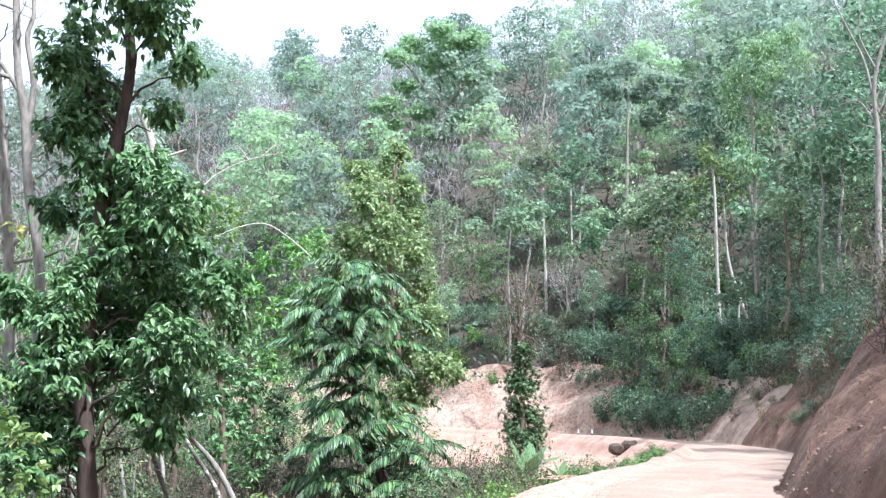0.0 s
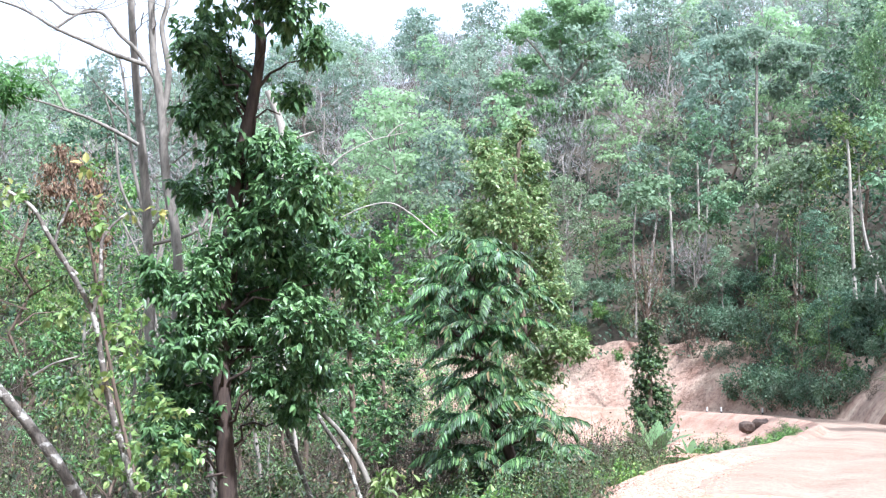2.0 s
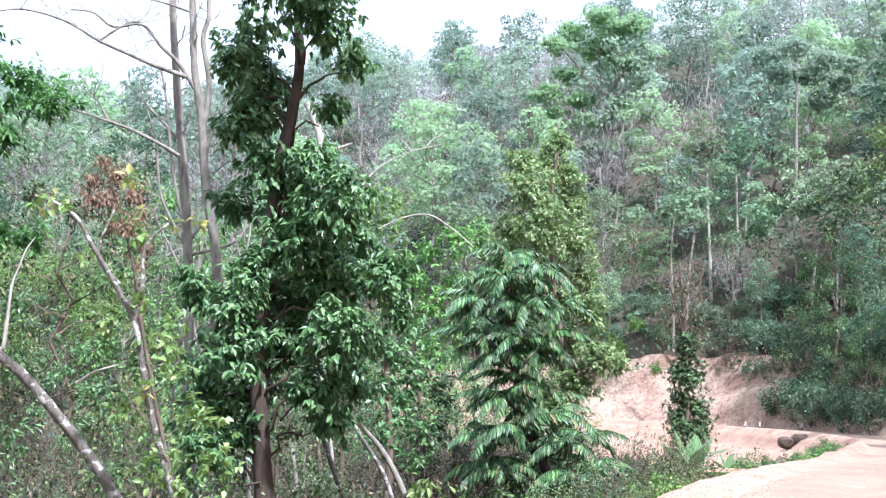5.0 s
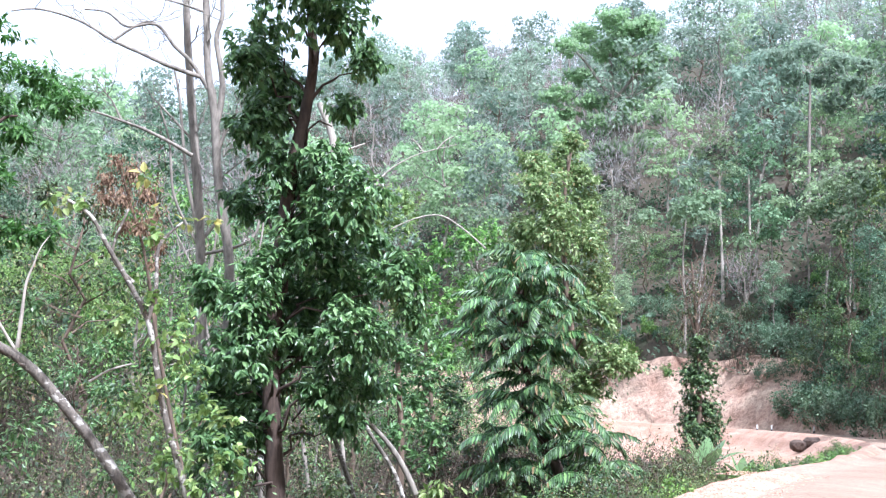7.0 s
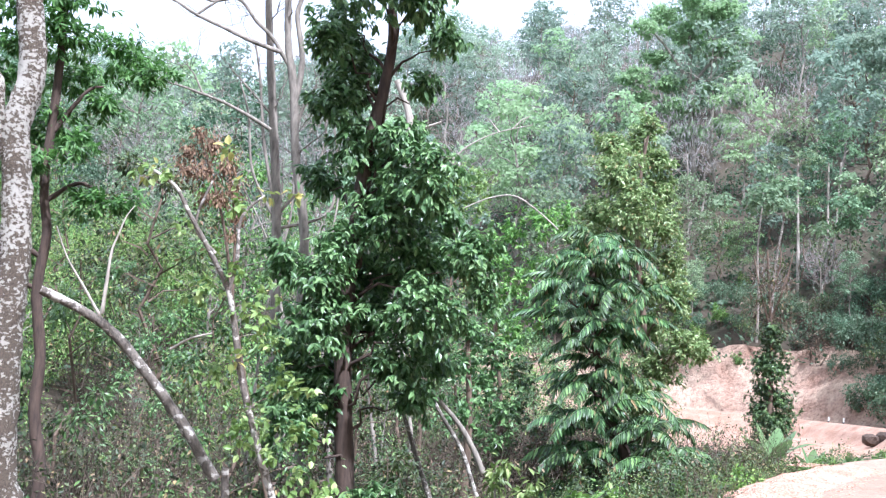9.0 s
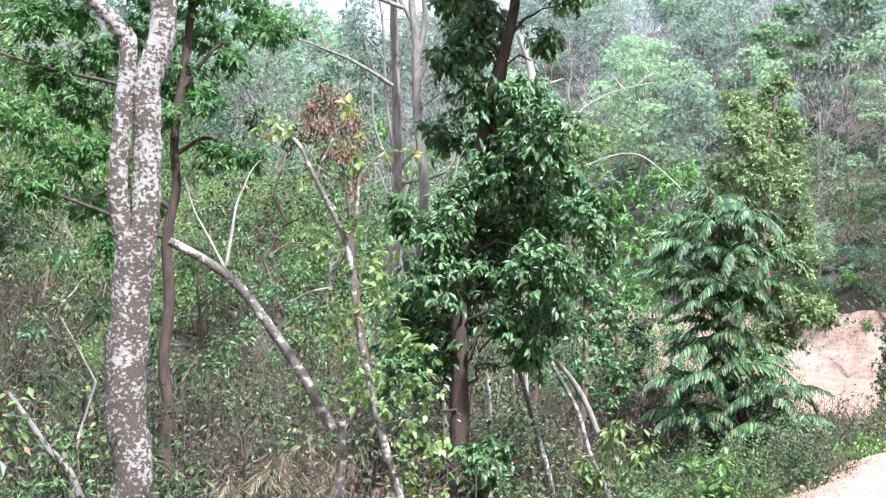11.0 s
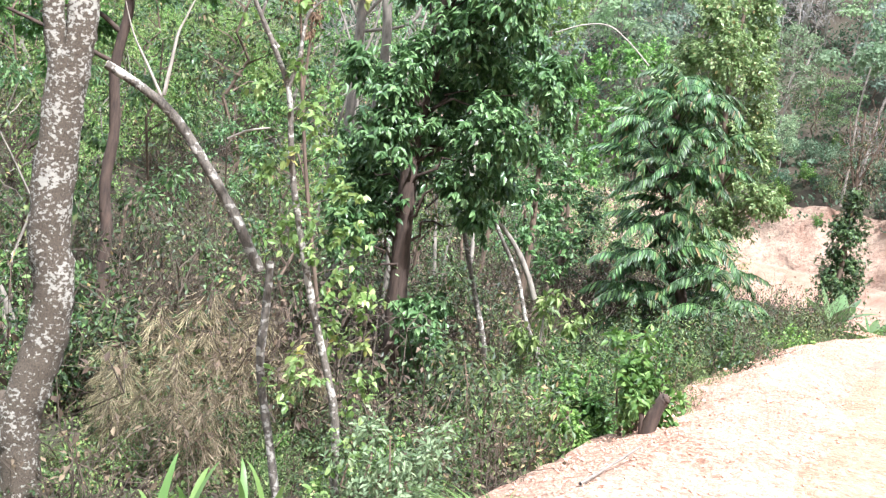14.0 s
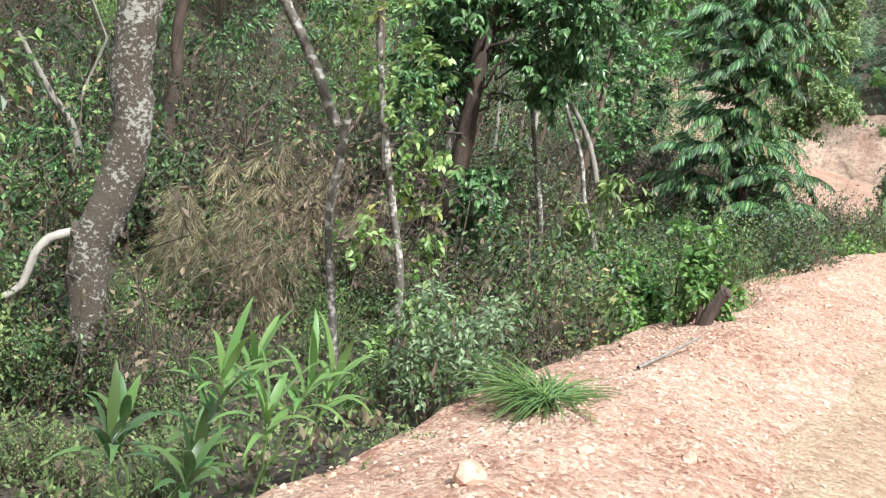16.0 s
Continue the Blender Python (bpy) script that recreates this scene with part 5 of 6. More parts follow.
# feathery green tree behind the spotted trunk
t = wood("fine_leaved_tree", "tree with fine fresh green foliage behind the spotted trunk", [
    ([(-6.48, 10.69, -1.43), (-6.59, 10.62, -0.43), (-6.61, 10.61, 0.17), (-6.69, 10.56, 0.7), (-6.68, 10.57, 1.31), (-6.75, 10.52, 1.97), (-6.71, 10.55, 2.58), (-6.76, 10.51, 3.12), (-6.73, 10.54, 3.99), (-6.71, 10.54, 4.55), (-6.71, 10.55, 5.29)], 0.072, 0.04, "trunk"),
    ([(-6.73, 10.54, 2.94), (-6.46, 10.7, 3.15), (-6.2, 10.86, 2.99)], 0.03, 0.01, "limb"), ([(-6.74, 10.53, 2.33), (-7.06, 10.31, 2.54), (-7.42, 10.06, 2.39)], 0.03, 0.01, "limb"),
    ([(-6.72, 10.54, 3.68), (-6.47, 10.7, 4.14), (-6.32, 10.79, 4.22)], 0.03, 0.01, "limb"), ([(-6.73, 10.53, 3.43), (-7.26, 10.17, 3.61), (-7.9, 9.7, 3.7), (-8.7, 9.1, 3.9)], 0.03, 0.01, "limb"), ([(-6.74, 10.53, 2.0), (-7.5, 10.0, 2.3), (-8.5, 9.3, 2.6)], 0.028, 0.01, "limb")], B_DARK)
dress(t, [(-8.5, 9.3, 3.2, 0.55), (-8.6, 9.2, 2.5, 0.5), (-8.2, 9.5, 1.9, 0.4), (-8.8, 9.0, 4.0, 0.55), (-8.0, 9.6, 3.0, 0.45), (-7.4, 10.1, 2.9, 0.4), (-6.9, 10.4, 2.4, 0.35), (-6.7, 10.55, 4.67, 0.53), (-6.53, 10.66, 4.32, 0.49), (-6.31, 10.79, 4.04, 0.32), (-6.72, 10.54, 3.74, 0.52), (-7.18, 10.24, 3.68, 0.49), (-7.47, 10.03, 3.94, 0.49), (-7.57, 9.95, 3.33, 0.49), (-6.4, 10.74, 2.97, 0.35), (-6.11, 10.9, 2.94, 0.32), (-7.37, 10.09, 2.28, 0.39), (-6.7, 10.56, 5.05, 0.49), (-7.62, 9.91, 2.78, 0.45), (-7.25, 10.18, 4.22, 0.45), (-7.04, 10.33, 4.62, 0.49), (-7.67, 9.87, 4.39, 0.39), (-6.53, 10.66, 3.52, 0.35), (-6.2, 10.85, 4.75, 0.56), (-5.95, 11.0, 4.4, 0.42), (-6.9, 10.4, 3.3, 0.42), (-7.9, 9.7, 3.6, 0.56), (-8.0, 9.6, 4.2, 0.63), (-7.9, 9.7, 2.4, 0.42), (-7.2, 10.2, 1.9, 0.35), (-7.16, 10.25, 5.03, 0.53), (-7.65, 9.88, 4.87, 0.53)], L_FRESH, 0.11, 0.036, 2600, 0.7, 0, 0.6, per=8, flat=0.7)
wood("overhanging_bare_tree", "bare dark-limbed tree above the cut bank", [
    ([(10.93, 27.94, 3.2), (10.95, 27.93, 5.48), (11.01, 27.91, 7.64), (10.97, 27.92, 9.11), (11.27, 27.8, 10.41)], 0.10, 0.04, "trunk"),
    ([(11.0, 27.91, 8.37), (10.77, 28.0, 9.72), (10.41, 28.13, 10.66), (10.05, 28.27, 11.61)], 0.04, 0.015, "limb"), ([(11.07, 27.88, 9.4), (10.67, 28.04, 10.48), (10.82, 27.98, 11.36)], 0.03, 0.012, "limb"),
    ([(11.04, 27.9, 7.93), (10.61, 28.06, 8.7), (10.09, 28.25, 8.6)], 0.03, 0.01, "limb"), ([(10.65, 28.05, 10.03), (10.14, 28.24, 10.01), (9.8, 28.35, 9.82)], 0.02, 0.008, "limb")], B_GREY, fine=4)
# bent bleached branches hanging between the trees
wood("bleached_branch", "bleached dead branch sticking out of the green", [
    ([(-5.64, 23.33, 4.78), (-5.38, 23.39, 5.29), (-4.99, 23.48, 5.77), (-4.65, 23.55, 6.03), (-4.19, 23.63, 6.25), (-3.48, 23.75, 6.44)], 0.026, 0.010, "branch"),
    ([(-4.19, 23.63, 6.25), (-4.37, 23.6, 6.47), (-4.45, 23.58, 6.55)], 0.02, 0.008, "twig"), ([(-3.9, 23.68, 6.33), (-3.72, 23.71, 6.53), (-3.55, 23.74, 6.62)], 0.02, 0.008, "twig")], B_PALE, "branch")
wood("bleached_branch", "arched bleached dead branch", [([(-4.64, 22.53, 4.44), (-4.15, 22.62, 4.67), (-3.65, 22.71, 4.74), (-3.19, 22.78, 4.48), (-2.72, 22.84, 4.08)], 0.013, 0.018, "branch")], B_PALE, "branch")
wood("pale_dead_trunk", "bleached dead trunk behind the dark tree", [([(-4.3, 16.45, 1.38), (-4.35, 16.43, 3.19), (-4.36, 16.43, 4.29), (-4.35, 16.43, 5.06), (-4.57, 16.37, 5.64)], 0.08, 0.05, "trunk"), ([(-4.36, 16.43, 4.84), (-4.11, 16.5, 4.94), (-3.87, 16.55, 5.04)], 0.03, 0.01, "branch")], B_PALE)
wood("bare_stem", "thin bare grey stem leaning in the undergrowth", [([(-2.79, 13.72, -1.51), (-2.99, 13.68, -0.61), (-3.23, 13.62, 0.07), (-3.4, 13.58, 0.55), (-3.52, 13.55, 0.89)], 0.04, 0.025, "trunk")], B_MOTTLED)
wood("bare_stem", "thin bare pale stem leaning in the undergrowth", [([(-2.21, 14.33, -1.3), (-2.33, 14.31, -0.81), (-2.6, 14.27, -0.33), (-2.84, 14.22, 0.29), (-3.1, 14.16, 0.7), (-3.27, 14.13, 0.98)], 0.032, 0.025, "trunk")], B_MOTTLED)
wood("bare_stem", "thin bare grey stem leaning in the gully", [([(-6.34, 8.99, -0.79), (-6.51, 8.87, -0.31), (-6.69, 8.73, -0.06), (-6.87, 8.59, 0.24), (-7.0, 8.49, 0.44)], 0.045, 0.02, "trunk"), ([(-6.51, 8.87, -0.31), (-6.44, 8.92, -0.69), (-6.37, 8.97, -0.95)], 0.03, 0.02, "branch")], B_GREY)
wood("bare_stem", "leaning mossy bare stem", [([(-2.39, 13.29, 0.14), (-2.55, 13.26, 0.47), (-2.75, 13.22, 0.76), (-2.98, 13.17, 0.99)], 0.04, 0.025, "trunk")], B_GREY)
# yellow-green shrub in the gully
t = wood("yellow_green_shrub", "shrub with pale yellow-green new leaves", [([(-2.14, 13.33, -0.97), (-2.22, 13.32, -0.51), (-2.24, 13.31, -0.03)], 0.02, 0.01, "stem")], B_GREY, "bush")
dress(t, [(-2.25, 13.31, 0.03, 0.23), (-1.9, 13.37, -0.09, 0.2), (-2.51, 13.26, -0.24, 0.18), (-2.14, 13.33, 0.25, 0.18), (-1.78, 13.38, 0.03, 0.14), (-2.33, 13.3, -0.38, 0.16)], L_VINE, 0.11, 0.05, 1500, 0.7, 1, 0.2)
# undergrowth mass between the big trees
for k, (label, cl) in enumerate((
        ("dark green small-leaved tree in the gully", [(-3.32, 16.67, 1.85, 0.43), (-2.96, 16.74, 1.55, 0.47), (-3.43, 16.65, 1.33, 0.39), (-3.06, 16.72, 0.94, 0.47), (-2.69, 16.79, 0.65, 0.39), (-3.35, 16.67, 0.57, 0.39), (-2.89, 16.75, 0.19, 0.39), (-2.94, 16.74, 2.15, 0.3)]),
        ("green tree with fresh foliage in the gully", [(-4.46, 25.61, 3.52, 0.66), (-4.1, 25.67, 4.18, 0.59), (-3.47, 25.77, 4.45, 0.66), (-2.95, 25.83, 4.6, 0.59), (-3.95, 25.7, 3.01, 0.66), (-4.57, 25.6, 2.61, 0.66), (-3.45, 25.77, 3.54, 0.59), (-4.97, 25.52, 3.77, 0.59), (-4.05, 25.68, 1.98, 0.66), (-3.3, 25.79, 2.37, 0.52)]),
        ("pale green tree crown rising from the gully", [(-6.93, 29.19, 5.93, 0.61), (-6.22, 29.35, 6.1, 0.68), (-5.64, 29.47, 5.9, 0.61), (-6.49, 29.29, 5.42, 0.68), (-5.77, 29.44, 5.29, 0.61), (-7.2, 29.12, 5.69, 0.45)]),
        ("green tree beside the dark tree", [(-3.63, 21.7, 1.28, 0.56), (-3.92, 21.65, 0.64, 0.56), (-3.39, 21.74, 0.43, 0.56), (-4.16, 21.6, 1.82, 0.5), (-4.36, 21.56, 1.28, 0.44), (-3.69, 21.69, -0.21, 0.56), (-2.85, 21.81, -0.11, 0.5), (-3.2, 21.77, 1.07, 0.44)]))):
    base = cl[0]
    gz = ground_at(base[0], base[1])
    t = wood("gully_tree", label, [([(base[0], base[1], gz - 0.3), (base[0] + .1, base[1], (gz + base[2]) / 2), (base[0], base[1], base[2])], 0.08, 0.03, "trunk")], B_BROWN)
    dress(t, cl, (L_DARK, L_BRIGHT, L_VINE, L_SHRUB)[k], (0.11, 0.13, 0.13, 0.11)[k], 0.055, (1500, 1300, 1200, 1300)[k], 0.5, 0, 0.5, per=7)

# column of creeper on a dead tree near the road's bend
t = wood("creeper_column", "dead tree trunk thickly wrapped in dark creeper", [
    ([(2.46, 34.91, -2.18), (2.46, 34.91, 0.04), (2.47, 34.91, 1.77), (2.35, 34.92, 3.52), (2.25, 34.93, 4.94)], 0.09, 0.03, "trunk"),
    ([(2.42, 34.92, 2.47), (2.04, 34.94, 3.87), (1.86, 34.95, 4.76)], 0.04, 0.015, "branch"), ([(2.42, 34.92, 2.82), (2.83, 34.89, 4.05), (3.0, 34.87, 4.93)], 0.04, 0.015, "branch"),
    ([(2.39, 34.92, 3.52), (2.65, 34.9, 4.58), (2.57, 34.91, 5.11)], 0.03, 0.015, "branch")], B_BROWN)
dress(t, [(2.47, 34.91, 2.4, 0.45), (2.2, 34.92, 1.5, 0.5), (2.75, 34.9, 1.4, 0.45), (2.47, 34.91, 1.25, 0.62), (2.29, 34.92, 0.55, 0.64), (2.73, 34.89, 0.39, 0.6), (2.38, 34.92, -0.31, 0.64), (2.72, 34.89, -0.65, 0.57), (2.2, 34.93, -0.99, 0.57), (2.55, 34.91, -1.33, 0.57), (2.47, 34.91, 1.9, 0.55), (2.55, 34.91, -1.84, 0.6), (2.12, 34.94, -0.14, 0.53), (2.86, 34.88, -0.13, 0.53)], L_COLUMN, 0.10, 0.06, 3600, 0.7, 0, 0.3, per=6)
dress(t, [(2.38, 34.92, 2.82, 0.53), (2.12, 34.94, 3.52, 0.46), (2.74, 34.89, 3.34, 0.49), (2.47, 34.91, 2.12, 0.53), (2.03, 34.94, 2.47, 0.42), (2.82, 34.89, 2.47, 0.42), (2.3, 34.92, 4.05, 0.39)], L_THICKET, 0.10, 0.05, 420, 0.6, 0, 0.4, "sparse creeper leaves")
dress(t, [(2.39, 34.92, 3.52, 0.79), (2.04, 34.94, 4.05, 0.6), (2.82, 34.89, 3.87, 0.6), (2.3, 34.92, 4.58, 0.6), (2.73, 34.89, 2.99, 0.6), (1.86, 34.95, 3.17, 0.53)], L_DRY, 0.28, 0.025, 260, 0.0, 0, 0.4, "dry twigs")


# bananas, weeds and saplings along the road's edge
def banana(name, label, n, L, leaf):
    t = thing(name, (0, 0, -200), label, "banana plant", "banana plants by the road")
    b = Buf()
    b.tube([(0, 0, -0.1), (0, 0, 0.3), (0.02, 0, 0.7)], [0.07, 0.06, 0.04], 8)
    stem = part("stem", b, L_BANANA, t)
    for i in range(n):
        a, k = i * 2.4, 7
        s = np.linspace(0, 1, k)
        lean = RNG.uniform(.3, .9)
        mid = np.stack([L * lean * s * math.cos(a), L * lean * s * math.sin(a), 0.6 + L * (0.95 * s - 0.65 * s * s * lean)], 1)
        w = L * 0.16 * np.sin(np.pi * np.clip(s * 0.92 + 0.06, 0, 1)) ** 0.6
        side = np.array([-math.sin(a), math.cos(a), 0.0])
        up = np.array([0, 0, 1.0])
        v = np.stack([mid - side * w[:, None] - up * w[:, None] * .3, mid, mid + side * w[:, None] - up * w[:, None] * .3], 1).reshape(-1, 3)
        f = []
        for j in range(k - 1):
            o = j * 3
            f += [[o, o + 1, o + 4, o + 3], [o + 1, o + 2, o + 5, o + 4]]
        lb = Buf()
        lb.add(v, f)
        part("leaf", lb, leaf, stem, smooth=True)
    return t


ban = banana("banana_plant", "banana plant with broad fresh green leaves", 6, 1.3, L_BANANA)
place(ban, 2.2, 30.2, 20, 1.05)
for x, y, s in ((3.6, 34.2, 0.7), (4.6, 33.0, 0.55), (1.6, 31.5, 0.6), (0.4, 30.5, 0.8)):
    place(copy_thing(ban, pose(0, 0, 0)), x, y, RNG.uniform(0, 360), s)
rng = random.Random(3)
for i in range(90):
    u = rng.random()
    x, y = 3.0 + 6.2 * u + rng.uniform(-.5, .5), 29 + 15 * u + rng.uniform(-1, 1)
    s = road_frame(x, y)[0][0]
    if s > 2.0 and u < 0.85:
        grow(rng.choice((0, 2, 2, 8, 2)), x, y, rng.uniform(0.45, 0.85))
for i in range(40):
    x, y = rng.uniform(-4, 3), rng.uniform(23, 34)
    if road_frame(x, y)[0][0] > 3:
        grow(rng.choice((0, 1, 2, 3, 4, 8)), x, y, rng.uniform(0.6, 1.0))

# boulder heap and marker posts at the bend
t = thing("boulder_heap", (9.6, 59.2, ground_at(9.6, 59.2)), "heap of dark brown boulders at the road's edge", "boulders")


def rock(r, seed, sub=2, rough=0.25):
    bm = bmesh.new()
    bmesh.ops.create_icosphere(bm, subdivisions=sub, radius=r)
    for v in bm.verts:
        v.co *= 1 + rough * noise.noise(v.co / r * 1.3 + Vector((seed, 2 * seed, 0)))
        v.co = Vector((v.co.x, v.co.y, v.co.z * 0.75))
    me = bpy.data.meshes.new("boulder")
    bm.to_mesh(me)
    bm.free()
    return me


M_BOULDER = soil_material("dark_boulder", (0.04, 0.026, 0.02), (0.075, 0.05, 0.038), (0.12, 0.085, 0.065), 1.5, 12, 0.6, 0.05)
for i, (x, y, r) in enumerate(((-0.40, 0, 0.36), (0.15, 0.1, 0.42), (0.62, -0.1, 0.3), (0.3, -0.4, 0.2))):
    me = rock(r * 1.25, i + 1.3)
    me.materials.append(M_BOULDER)
    o = new("boulder", me)
    o.parent, o.location = t, (1.25 * x, 1.25 * y, 0.9 * r - 0.12)
M_WHITE = soil_material("white_paint", (0.7, 0.7, 0.68), (0.78, 0.78, 0.76), (0.8, 0.8, 0.79), 3, 20, 0.1, 0.005)
M_BLACK = soil_material("black_paint", (0.03, 0.03, 0.03), (0.04, 0.04, 0.04), (0.05, 0.05, 0.05), 3, 20, 0.1, 0.005)


def post():
    t = thing("marker_post", (0, 0, -200), "short white and black painted road marker post", "marker post", "marker posts at the bend")
    for nm, z0, z1, m in (("shaft", -0.1, 0.45, M_BLACK), ("cap", 0.45, 0.8, M_WHITE)):
        b = Buf()
        b.tube([(0, 0, z0), (0, 0, z0 + 0.02), (0, 0, z1 - 0.02), (0, 0, z1), (0, 0, z1 + .002)], [0.06, 0.062, 0.062, 0.055, 0.001], 10, 0.0)
        part(nm, b, m, t)
    return t


pp = post()
place(pp, 8.9, 74.3, 0, 0.75, -0.1)
for x, y in ((9.7, 73.6), (11.9, 71.4), (5.0, 77.4)):
    place(copy_thing(pp, pose(0, 0, 0)), x, y, 0, 0.75, -0.1)

# slender pale trunks on the far slope
def slim(name, label, stems, crowns, leaf):
    t = wood(name, label, stems, B_PALE, "tree", 7, "slender pale trees")
    dress(t, crowns, leaf, 0.26, 0.13, 150, 0.5, 0, 1.0, per=6)


slim("slender_pale_tree", "slender tree with a straight pale trunk on the slope", [([(8.5, 91.61, 1.89), (8.46, 91.61, 3.72), (8.4, 91.62, 9.27), (8.28, 91.63, 13.95), (8.16, 91.64, 17.73)], 0.16, 0.08, "trunk")], [(8.16, 91.64, 17.73, 1.58), (7.24, 91.71, 19.16, 1.58), (8.87, 91.57, 19.62, 1.39), (7.94, 91.66, 21.07, 1.58), (6.76, 91.75, 17.26, 1.11), (9.32, 91.53, 17.24, 1.11)], L_FAR_A)
slim("slender_pale_tree", "slender tree with a straight pale trunk on the slope", [([(10.53, 92.4, 2.83), (10.59, 92.4, 4.68), (10.64, 92.39, 11.69), (10.59, 92.4, 17.39)], 0.15, 0.08, "trunk"), ([(10.94, 92.35, 2.83), (11.05, 92.34, 4.68), (11.18, 92.33, 10.28), (11.52, 92.28, 17.38)], 0.12, 0.07, "trunk")], [(10.37, 92.42, 18.83, 1.69), (11.77, 92.25, 19.29, 1.6), (11.08, 92.34, 20.74, 1.6), (9.66, 92.5, 17.41, 1.22), (12.45, 92.16, 17.84, 1.22)], L_FAR_A)
slim("slender_pale_tree", "slender pale forked tree above the road", [([(18.24, 73.78, 3.39), (18.23, 73.78, 4.5), (18.14, 73.8, 8.61), (18.09, 73.82, 13.14), (18.0, 73.84, 15.44)], 0.15, 0.08, "trunk"), ([(20.89, 74.11, 3.41), (20.74, 74.15, 4.16), (19.75, 74.42, 6.78), (19.04, 74.61, 9.83), (18.85, 74.66, 14.05)], 0.16, 0.07, "trunk"), ([(19.47, 73.46, 2.66), (19.4, 73.48, 5.61), (19.59, 73.43, 7.83)], 0.08, 0.05, "trunk")], [(17.92, 73.86, 15.44, 1.69), (16.83, 74.11, 14.33, 1.38), (18.99, 73.59, 15.4, 1.53), (17.59, 73.94, 16.61, 1.38), (18.6, 73.69, 13.51, 1.3), (20.02, 73.32, 14.21, 1.3), (16.62, 74.16, 12.81, 1.15)], L_VINE)
for line, d, w, tone in (([(4.73, 79.86, 2.65), (4.77, 79.86, 5.86), (4.62, 79.87, 9.09), (4.86, 79.85, 12.36)], 80, 0.10, B_GREY), ([(5.93, 83.79, 3.54), (6.07, 83.78, 7.76), (6.59, 83.74, 11.6), (6.81, 83.72, 13.75)], 84, 0.12, B_MOTTLED),
                         ([(14.15, 86.86, 4.52), (14.29, 86.83, 8.91), (14.16, 86.85, 12.45), (14.45, 86.8, 15.12)], 88, 0.10, B_GREY), ([(14.8, 83.7, 6.11), (15.13, 83.64, 9.5), (15.84, 83.51, 12.9), (15.95, 83.49, 14.62)], 85, 0.10, B_MOTTLED),
                         ([(16.65, 84.37, 5.73), (16.81, 84.34, 10.43), (16.7, 84.36, 13.89)], 86, 0.09, B_PALE), ([(16.2, 80.38, 5.95), (16.23, 80.38, 10.43), (16.44, 80.33, 13.72)], 82, 0.08, B_MOTTLED),
                         ([(19.54, 67.22, 3.93), (19.56, 67.21, 7.32), (19.84, 67.13, 10.74), (19.7, 67.17, 12.82)], 70, 0.13, B_GREY), ([(19.31, 63.11, 4.12), (19.52, 63.05, 7.62), (19.43, 63.08, 10.85), (19.71, 62.99, 12.46)], 66, 0.12, B_BROWN),
                         ([(18.87, 69.48, 2.61), (18.87, 69.48, 4.0), (18.86, 69.49, 6.1)], 72, 0.06, B_PALE), ([(19.26, 56.83, 5.89), (19.24, 56.83, 8.2), (19.49, 56.75, 11.11), (19.33, 56.8, 12.89)], 60, 0.10, B_GREY),
                         ([(19.51, 54.62, 6.84), (19.46, 54.64, 8.52), (19.69, 54.56, 11.04), (19.65, 54.57, 13.02)], 58, 0.09, B_MOTTLED), ([(11.84, 89.22, 4.59), (11.97, 89.2, 9.09), (11.84, 89.22, 13.64)], 90, 0.08, B_GREY)):
    t = wood("slender_forest_tree", "slender straight forest tree on the slope", [(line, w, 0.5 * w, "trunk")], tone, "tree", 7, "slender pale trees")
    x, y, z = line[-1]
    f = Buf()
    for k in range(7):
        puff(f, np.array([x, y, z]) - np.array(t.location) + RNG.standard_normal(3) * np.array([1.2, 1.2, 1.3]), RNG.uniform(.7, 1.3), 90, 0.34)
    tagged(part("crown", f, L_FAR_A, t), kind="stuff")
# large light green crown on the hill
t = wood("large_light_green_tree", "large spreading light green tree on the hill", [([(0.28, 118.0, 17.42), (-0.05, 118.0, 23.51), (-0.52, 118.0, 30.91), (-0.73, 118.0, 35.27)], 0.4, 0.15, "trunk"), ([(-0.39, 118.0, 29.67), (-2.85, 117.97, 33.38), (-4.39, 117.92, 35.23)], 0.2, 0.08, "limb"), ([(-0.39, 118.0, 29.67), (2.64, 117.97, 33.41), (3.85, 117.94, 35.28)], 0.2, 0.08, "limb")], B_GREY)
# light green leaves, paled further for haze
dress(t, [(-0.44, 118.0, 38.41, 2.38), (-3.49, 117.95, 37.12, 2.38), (2.63, 117.97, 37.16, 2.5), (-5.3, 117.88, 35.21, 2.14), (4.46, 117.92, 34.96, 2.02), (-1.03, 118.0, 35.27, 2.68), (2.03, 117.98, 33.41, 2.38), (-4.06, 117.93, 32.74, 2.38), (-6.46, 117.82, 30.21, 2.38), (-2.82, 117.97, 29.65, 2.14), (4.47, 117.92, 31.84, 1.79), (-5.23, 117.88, 28.38, 1.79), (0.8, 118.0, 36.53, 2.38), (-1.59, 117.99, 27.18, 2.5), (2.04, 117.98, 28.75, 2.5), (-5.81, 117.86, 25.6, 2.26), (3.86, 117.94, 28.13, 2.14), (-0.36, 118.0, 24.42, 2.5), (-3.97, 117.93, 23.17, 2.14), (3.26, 117.95, 25.05, 2.02)], L_HAZED_C, 0.36, 0.22, 260, 0.2, 0, 2.0, flat=0.5, per=6, shell=0.4)
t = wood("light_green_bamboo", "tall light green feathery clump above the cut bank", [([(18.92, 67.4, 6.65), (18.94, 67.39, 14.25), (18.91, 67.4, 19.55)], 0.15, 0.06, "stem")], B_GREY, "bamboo")
